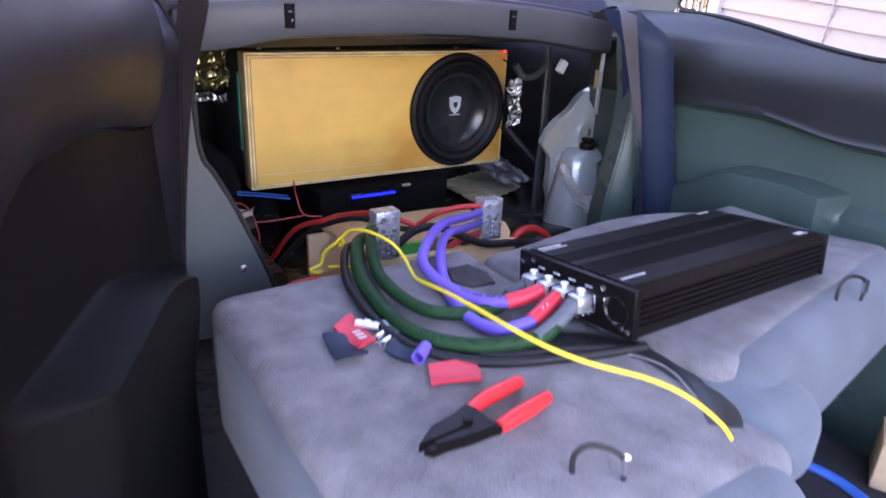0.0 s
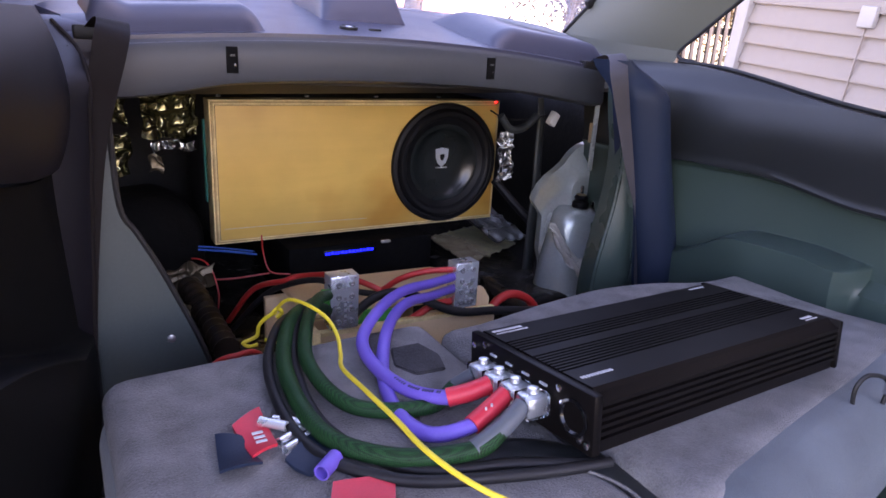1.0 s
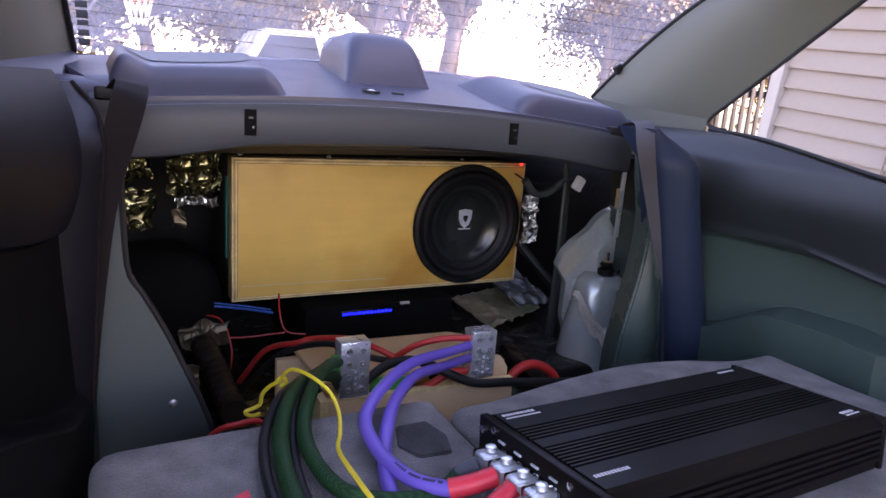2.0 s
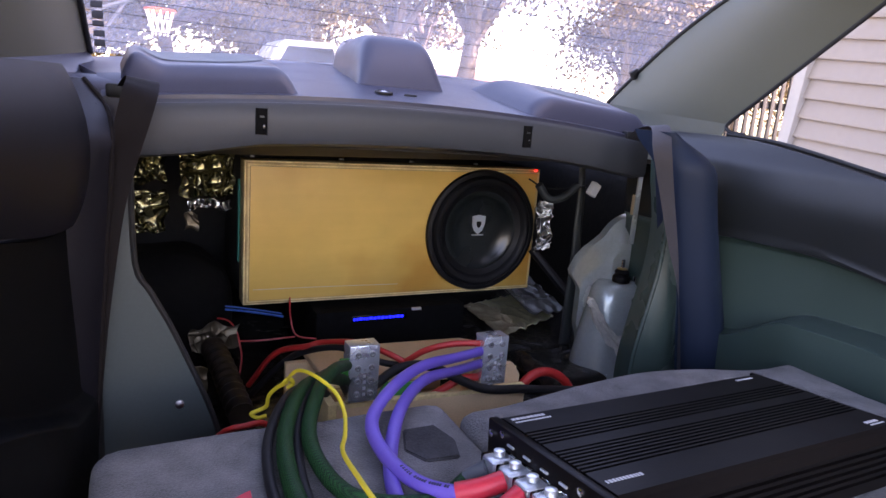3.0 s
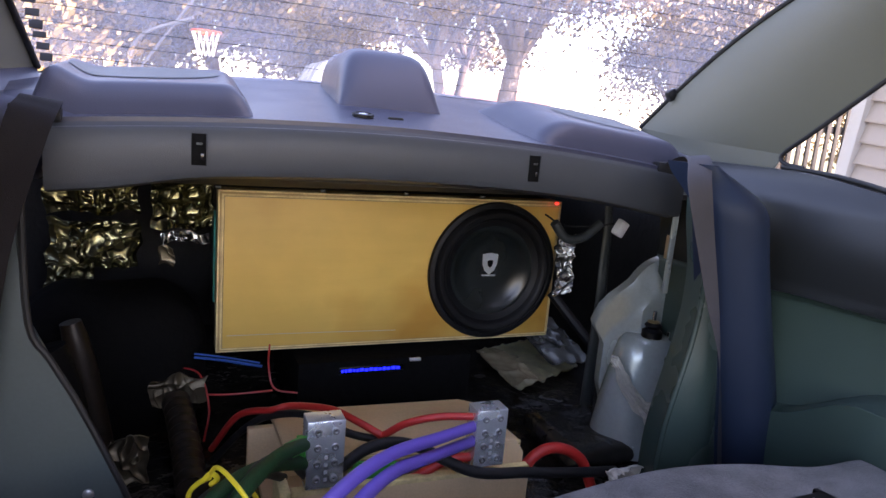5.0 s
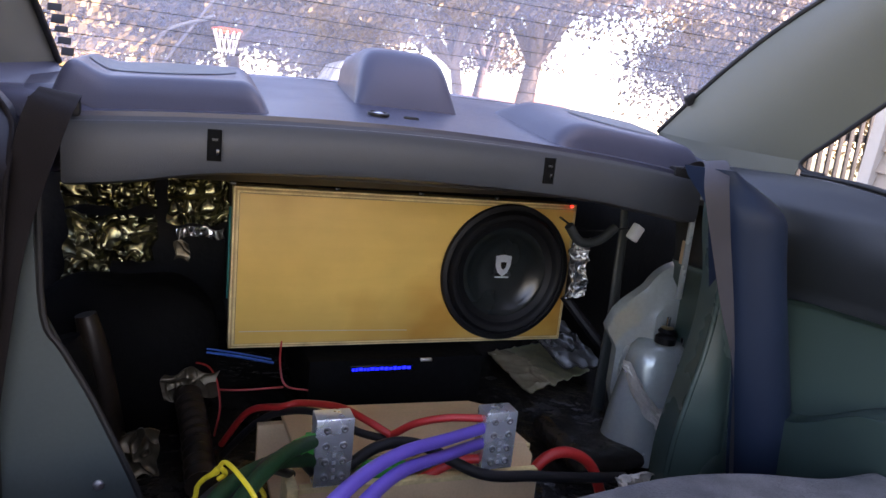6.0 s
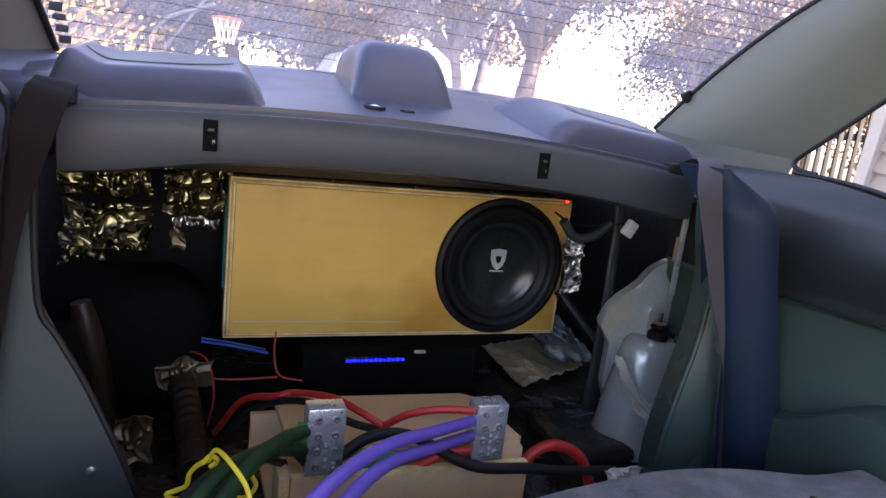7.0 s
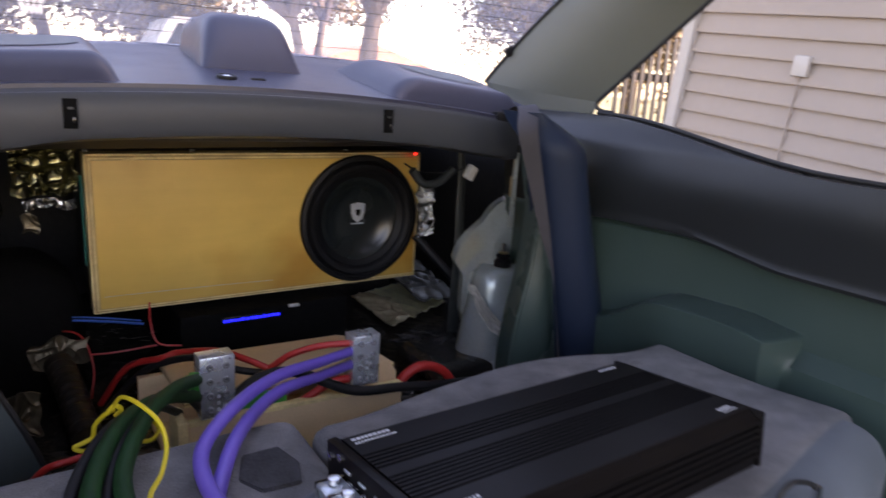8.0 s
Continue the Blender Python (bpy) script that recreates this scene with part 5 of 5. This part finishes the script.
for i in range(3, 24):
    if i % 6 == 5:
        continue
    p, q = PURPLE_TOP[i], PURPLE_TOP[i + 1]
    d = (q - p).normalized()
    turn = Matrix.Translation(p + Vector((-0.0022, -0.0030, 0.0078))) @ d.to_track_quat("X", "Z").to_matrix().to_4x4()
    part("print_bar", box(-0.0011, 0.0011, -0.0017, 0.0017, -0.0006, 0.0006, 0, 1, turn), "ink", pc, "dark print on the jacket as bars")
for k in (0, 1):
    part("print_bar", box(-0.006, 0.006, -0.0011, 0.0011, -0.0006, 0.0006, 0, 1, Matrix.Translation((-0.118 - 0.007 * k, -0.007, 0.8455 - 0.0025 * k)) @ pose(0, 0, 0, 0, 0, 55)), "white", pc, "white mark on the red sleeve as bars")
solo("green_clip", poly([(-0.03, 0.535, 0.696), (-0.015, 0.535, 0.716), (0.05, 0.535, 0.708), (0.05, 0.535, 0.640), (-0.02, 0.535, 0.640)], (0, 0.01, 0), 0.002), "green_tape", "green plastic clip inside the rack", "clip")
solo("green_sleeve", tube([(-0.128, 0.478, 0.780), (-0.112, 0.502, 0.772), (-0.099, 0.516, 0.768)], 0.0108, 12), "green_tape", "green sleeve end on the braided cable", "sleeve")
solo("green_clip", box(-0.108, -0.099, 0.505, 0.53, 0.745, 0.775, 0.002), "green_tape", "green sleeve end at the terminal block", "clip")
yc = thing("yellow_cord", "yellow cord lying across cables and seat", "cord", at=(-0.08, -0.25, SEAT))
YP = [(-0.100, -0.272, SEAT + 0.008), (-0.111, -0.264, 0.825), (-0.137, -0.241, 0.850), (-0.171, -0.216, 0.868), (-0.216, -0.182, 0.880), (-0.240, -0.148, 0.886), (-0.252, -0.100, 0.888), (-0.248, -0.038, 0.880), (-0.245, 0.036, 0.870), (-0.234, 0.121, 0.850), (-0.214, 0.175, 0.838), (-0.200, 0.222, 0.840), (-0.200, 0.262, 0.848), (-0.213, 0.305, 0.852), (-0.224, 0.350, 0.842), (-0.229, 0.390, 0.812)]
part("cord", tube(YP, 0.0025, 10), "yellow", yc)
part("tail", tube([(-0.229, 0.390, 0.808), (-0.240, 0.405, 0.794), (-0.249, 0.41, 0.781), (-0.252, 0.41, 0.766), (-0.262, 0.41, 0.761), (-0.273, 0.41, 0.757), (-0.265, 0.408, 0.751), (-0.252, 0.408, 0.752)], 0.003, 8), "yellow", yc)
part("knot", tube([(-0.236, 0.388, 0.806), (-0.228, 0.384, 0.816), (-0.221, 0.386, 0.808), (-0.228, 0.388, 0.800)], 0.003, 8), "yellow", yc)
part("loop", tube([(-0.182, 0.415, 0.772), (-0.174, 0.412, 0.756), (-0.188, 0.40, 0.749), (-0.215, 0.40, 0.756), (-0.243, 0.402, 0.760)], 0.003, 8), "yellow", yc)
for pts, m, lab in (([(-0.30, 1.03, 0.70), (-0.25, 1.0, 0.725), (-0.18, 1.0, 0.715), (-0.10, 0.99, 0.70)], "blue_wire", "thin blue wire bundle"), ([(-0.28, 1.0, 0.70), (-0.22, 0.96, 0.70), (-0.20, 0.93, 0.64), (-0.21, 0.90, 0.585)], "red_cable", "thin red wire"), ([(-0.08, 1.0, 0.735), (-0.085, 0.97, 0.70), (-0.075, 0.95, 0.66), (-0.03, 0.94, 0.65)], "red_cable", "thin red wire"), ([(-0.29, 1.02, 0.69), (-0.26, 0.98, 0.66), (-0.18, 0.95, 0.655), (-0.08, 0.94, 0.66)], "red_cable", "thin red wire"), ([(-0.29, 0.62, 0.585), (-0.27, 0.58, 0.60), (-0.24, 0.55, 0.605), (-0.17, 0.53, 0.60)], "red_cable", "thin red wire on the floor")):
    w = thing("wire", lab + " loose in the trunk", "wire", "thin trunk wires", at=pts[0])
    part("strand", tube(pts, 0.0019, 6), m, w)
    if m == "blue_wire":
        part("strand", tube([(x + 0.005, y, z - 0.008) for x, y, z in pts], 0.0026, 6), m, w)

cable("red_cable", "red cable crossing behind the seat edge", [(-0.34, 0.47, 0.66), (-0.31, 0.43, 0.722), (-0.28, 0.42, 0.734), (-0.25, 0.43, 0.728), (-0.22, 0.47, 0.68), (-0.20, 0.50, 0.60)], 0.0045, "red_cable", group="red cables")
# thin dark plate painting the shade in the felt beside the cables
solo("felt_shade_patch", poly([(-0.138, 0.180, SEAT - 0.002), (-0.121, 0.226, SEAT - 0.002), (-0.078, 0.226, SEAT - 0.002), (-0.068, 0.185, SEAT - 0.002), (-0.080, 0.147, SEAT - 0.002), (-0.122, 0.150, SEAT - 0.002)], (0, 0, 0.0055), 0.002), "felt_shade", "dark patch for the shade in the felt by the cables", "flap")

# ---- small items on the seat ----
def sheet_item(name, pts, z, m, label, cat, curl=0.006):
    """A flattened sleeve of heat shrink: a softly curled double wall."""
    a, b, c, d = [Vector((p[0], p[1], z)) for p in pts]

    def fn(u, v):
        p = a.lerp(b, u).lerp(d.lerp(c, u), v)
        p.z += curl * (4 * (v - 0.5) ** 2) * 0.6 + curl * (1 - 4 * (u - 0.5) ** 2) * 0.35
        return p
    return solo(name, grid(fn, 8, 8, (0, 0, 0.0035)), m, label, cat, "heat shrink pieces")


sheet_item("heat_shrink", [(-0.357, 0.119), (-0.322, 0.143), (-0.324, 0.068), (-0.352, 0.058)], SEAT + 0.004, "red", "flat red heat shrink sleeve on the felt", "heat shrink")
for i in range(3):
    solo("print_bar", box(-0.343, -0.332, 0.092 - 0.008 * i, 0.096 - 0.008 * i, SEAT + 0.0112, SEAT + 0.0118), "white", "white print on the red sleeve as a bar", "print")
sheet_item("heat_shrink", [(-0.376, 0.112), (-0.352, 0.098), (-0.345, 0.047), (-0.385, 0.05)], SEAT + 0.003, "navy", "flat black heat shrink sleeve on the felt", "heat shrink")
sheet_item("heat_shrink", [(-0.325, 0.042), (-0.288, 0.072), (-0.265, 0.040), (-0.309, 0.008)], SEAT + 0.003, "navy", "flat black heat shrink sleeve on the felt", "heat shrink")
sheet_item("heat_shrink", [(-0.295, -0.008), (-0.238, -0.024), (-0.257, -0.063), (-0.313, -0.044)], SEAT + 0.003, "red", "flat red heat shrink sleeve on the felt", "heat shrink", 0.003)
solo("purple_sleeve", lathe([(0.0066, 0), (0.0082, 0), (0.0082, 0.028), (0.0066, 0.028), (0.0066, 0)], Matrix.Translation((-0.302, 0.004, SEAT + 0.0115)) @ Matrix.Rotation(radians(40), 4, "Z") @ pose(0, 0, 0, 0, 90, 0), 20, False), "purple", "short purple tube offcut on the felt", "tube")
for (ax, ay, bx, by, z) in ((-0.314, 0.119, -0.288, 0.101, 0.006), (-0.330, 0.112, -0.308, 0.090, 0.013), (-0.320, 0.075, -0.291, 0.090, 0.006), (-0.319, 0.060, -0.286, 0.076, 0.006)):
    f = thing("crimp_ferrule", "bright nickel crimp ferrule on the felt", "ferrule", "crimp ferrules", at=(ax, ay, SEAT))
    d = Vector((bx - ax, by - ay, 0))
    q = d.to_track_quat("Z", "Y").to_matrix().to_4x4()
    part("tube", lathe([(0.0038, 0), (0.0054, 0), (0.0054, d.length), (0.0038, d.length), (0.0038, 0)], Matrix.Translation((ax, ay, SEAT + z)) @ q, 16, False), "alu", f)
pl = thing("pliers", "crimping pliers with red dipped handles and black jaws", "pliers", at=(-0.30, -0.13, SEAT))
Z = SEAT + 0.012
part("handle", tube([(-0.312, -0.112, Z), (-0.285, -0.102, Z), (-0.255, -0.096, Z), (-0.228, -0.092, Z)], lambda u: 0.0072 + 0.002 * math.sin(3 * u), 12), "grip", pl, "red dipped handle")
part("handle", tube([(-0.298, -0.147, Z), (-0.27, -0.141, Z), (-0.246, -0.136, Z), (-0.220, -0.130, Z)], lambda u: 0.0072 + 0.002 * math.sin(3 * u), 12), "grip", pl, "red dipped handle")
part("jaw", poly([(-0.382, -0.142, Z - 0.005), (-0.375, -0.150, Z - 0.005), (-0.335, -0.148, Z - 0.005), (-0.298, -0.153, Z - 0.005), (-0.298, -0.141, Z - 0.005), (-0.325, -0.128, Z - 0.005), (-0.355, -0.126, Z - 0.005)], (0, 0, 0.009), 0.001), "black", pl)
part("jaw", poly([(-0.386, -0.139, Z - 0.003), (-0.36, -0.120, Z - 0.003), (-0.33, -0.114, Z - 0.003), (-0.31, -0.106, Z - 0.003), (-0.306, -0.117, Z - 0.003), (-0.322, -0.136, Z - 0.003), (-0.35, -0.138, Z - 0.003)], (0, 0, 0.011), 0.001), "black", pl)
part("joint", poly([(-0.372, -0.146, Z - 0.007), (-0.335, -0.150, Z - 0.007), (-0.302, -0.150, Z - 0.007), (-0.303, -0.112, Z - 0.007), (-0.335, -0.116, Z - 0.007), (-0.366, -0.128, Z - 0.007)], (0, 0, 0.013), 0.0015), "black", pl)
part("pivot", lathe([(0.005, 0), (0.005, 0.002), (0.002, 0.003)], Matrix.Translation((-0.326, -0.131, Z + 0.008)), 14), "black", pl)
solo("blue_hose", tube([(0.44, -0.12, 0.449), (0.45, -0.17, 0.449), (0.445, -0.22, 0.449), (0.42, -0.28, 0.449), (0.37, -0.34, 0.449)], 0.009, 10), "blue_wire", "blue hose on the dark floor beside the seat", "hose")
solo("carton", box(-0.05, 0.05, -0.04, 0.04, 0, 0.09, 0.003, 2, Matrix.Translation((0.555, -0.23, 0.441)) @ pose(0, 0, 0, 0, 0, 25)), "tan", "small tan cardboard carton beside the seat", "carton")

solo("plastic_scrap", crumple(0.40, 0.50, 0.50, FL - 0.006, 0.668, 41, 0.03, 30), "cloth", "crumpled pale plastic scrap behind the seat edge", "plastic scrap")

# ---- right side of the trunk ----
tw = thing("strut_tower", "silver grey painted strut tower with a rubber topped bolt", "strut tower", kind="structure", at=(0.64, 0.72, FL))


def tower_fn(u, v):
    x = lerp(0.560, 0.84, u)
    top = 0.80 + 0.185 * (1 - math.exp(-(x - 0.555) / 0.036))
    z = lerp(FL - 0.01, top, v)
    y = 0.69 + 0.04 * smooth(0.86, 1.0, v) + 0.06 * (1 - smooth(0, 0.14, u)) + 0.02 * smooth(0.5, 0.2, v)
    x += 0.03 * smooth(0.55, 0.25, v) * (1 - u)
    return (x, y, z)


part("shell", grid(tower_fn, 30, 30, (0.01, 0.03, 0)), "body", tw)
CX, CY = 0.608, 0.668
part("cup", lathe([(0.100, -0.235), (0.084, -0.13), (0.074, -0.085), (0.067, -0.045), (0.060, -0.018), (0.048, -0.004), (0.036, 0.0), (0.02, 0.001)], Matrix.Translation((CX + 0.008, CY + 0.02, 0.832)) @ Matrix.Diagonal((1, 0.8, 1, 1)), 40), "body", tw)
part("rubber_mount", lathe([(0.020, 0.0), (0.020, 0.012), (0.013, 0.018), (0.017, 0.024), (0.012, 0.03)], Matrix.Translation((CX, CY, 0.833)), 24), "rubber", tw)
part("washer", lathe([(0.012, 0.0), (0.012, 0.004), (0.006, 0.006)], Matrix.Translation((CX, CY, 0.861)), 20), "brass", tw)
part("stud", lathe([(0.004, 0.0), (0.004, 0.018), (0.002, 0.02)], Matrix.Translation((CX, CY, 0.866)), 10), "chrome", tw)
part("clip_bracket", box(CX + 0.032, CX + 0.038, CY - 0.012, CY - 0.004, 0.815, 0.845, 0.001), "chrome", tw)
def cloth_fn(u, v):
    x = lerp(0.508, 0.70, u)
    hi = 0.806 - 0.080 * smooth(0.0, 0.35, u) - 0.020 * smooth(0.3, 1.0, u)
    lo = 0.785 - 0.085 * smooth(0, 0.25, u) - 0.030 * smooth(0.2, 0.45, u) - 0.085 * smooth(0.42, 0.72, u)
    y = 0.600 + 0.05 * (1 - smooth(0.0, 0.5, u)) + 0.004 * math.sin(u * 17 + v * 3)
    k = noise.noise(Vector((u * 9, v * 4, 2.0)))
    rag = 0.014 * noise.noise(Vector((u * 13, 4.0, 0))) * abs(2 * v - 1)
    return Vector((x, y - 0.004 * (1 - v) + 0.012 * k + 0.005 * ridged(u * 14, v * 7, 1), lerp(lo, hi, v) + rag))


solo("insulation_cloth", grid(cloth_fn, 60, 24, (0.002, 0.004, 0)), "cloth", "pale grey torn insulation cloth round the tower foot", "insulation")
solo("body_rail", tube([(0.600, 0.85, 1.075), (0.607, 0.85, 1.02), (0.609, 0.85, 0.933), (0.613, 0.85, 0.84), (0.612, 0.85, 0.74), (0.612, 0.85, 0.60)], lambda u: 0.009 + 0.008 * u, 12, 8, 0.5), "rail_steel", "grey steel body rail at the trunk side", "car body", kind="structure")
solo("stay_rod", box(0.607, 0.619, 0.655, 0.66, 0.925, 1.09, 0.001), "body", "flat steel stay hanging behind the opening", "stay")
solo("wood_scrap", box(0.635, 0.665, 0.68, 0.70, 0.985, 1.085, 0.002), "tan", "brown batten behind the opening", "batten")
solo("cable_plug", box(-0.012, 0.012, -0.008, 0.008, -0.016, 0.016, 0.003, 2, Matrix.Translation((0.545, 0.73, 1.038)) @ pose(0, 0, 0, 10, 25, 15)), "white_plastic", "white nylon cable plug hanging on its wire", "plug")
solo("trunk_wire", tube([(0.545, 0.73, 1.05), (0.53, 0.74, 1.045), (0.50, 0.76, 1.035), (0.46, 0.80, 1.03), (0.44, 0.84, 1.045)], 0.002, 6), "black_cable", "loose wire of the plug", "wire")
solo("trunk_hose", tube([(0.40, 0.74, 1.045), (0.43, 0.74, 1.015), (0.47, 0.74, 1.018), (0.505, 0.74, 1.045)], 0.009, 10), "body_dim", "ribbed grey hose under the shelf", "hose")
solo("fuel_pipe", tube([(0.66, 0.86, 0.70), (0.60, 0.92, 0.78), (0.56, 0.97, 0.84)], 0.012, 8), "rubber", "black hose at the trunk side", "hose")
solo("jack_box", slab(0.42, 0.60, 0.62, 0.82, FL, 0.63, 0.025, 0.012, 12), "bitumen", "black lumpy damping mat on the floor", "damping mat")
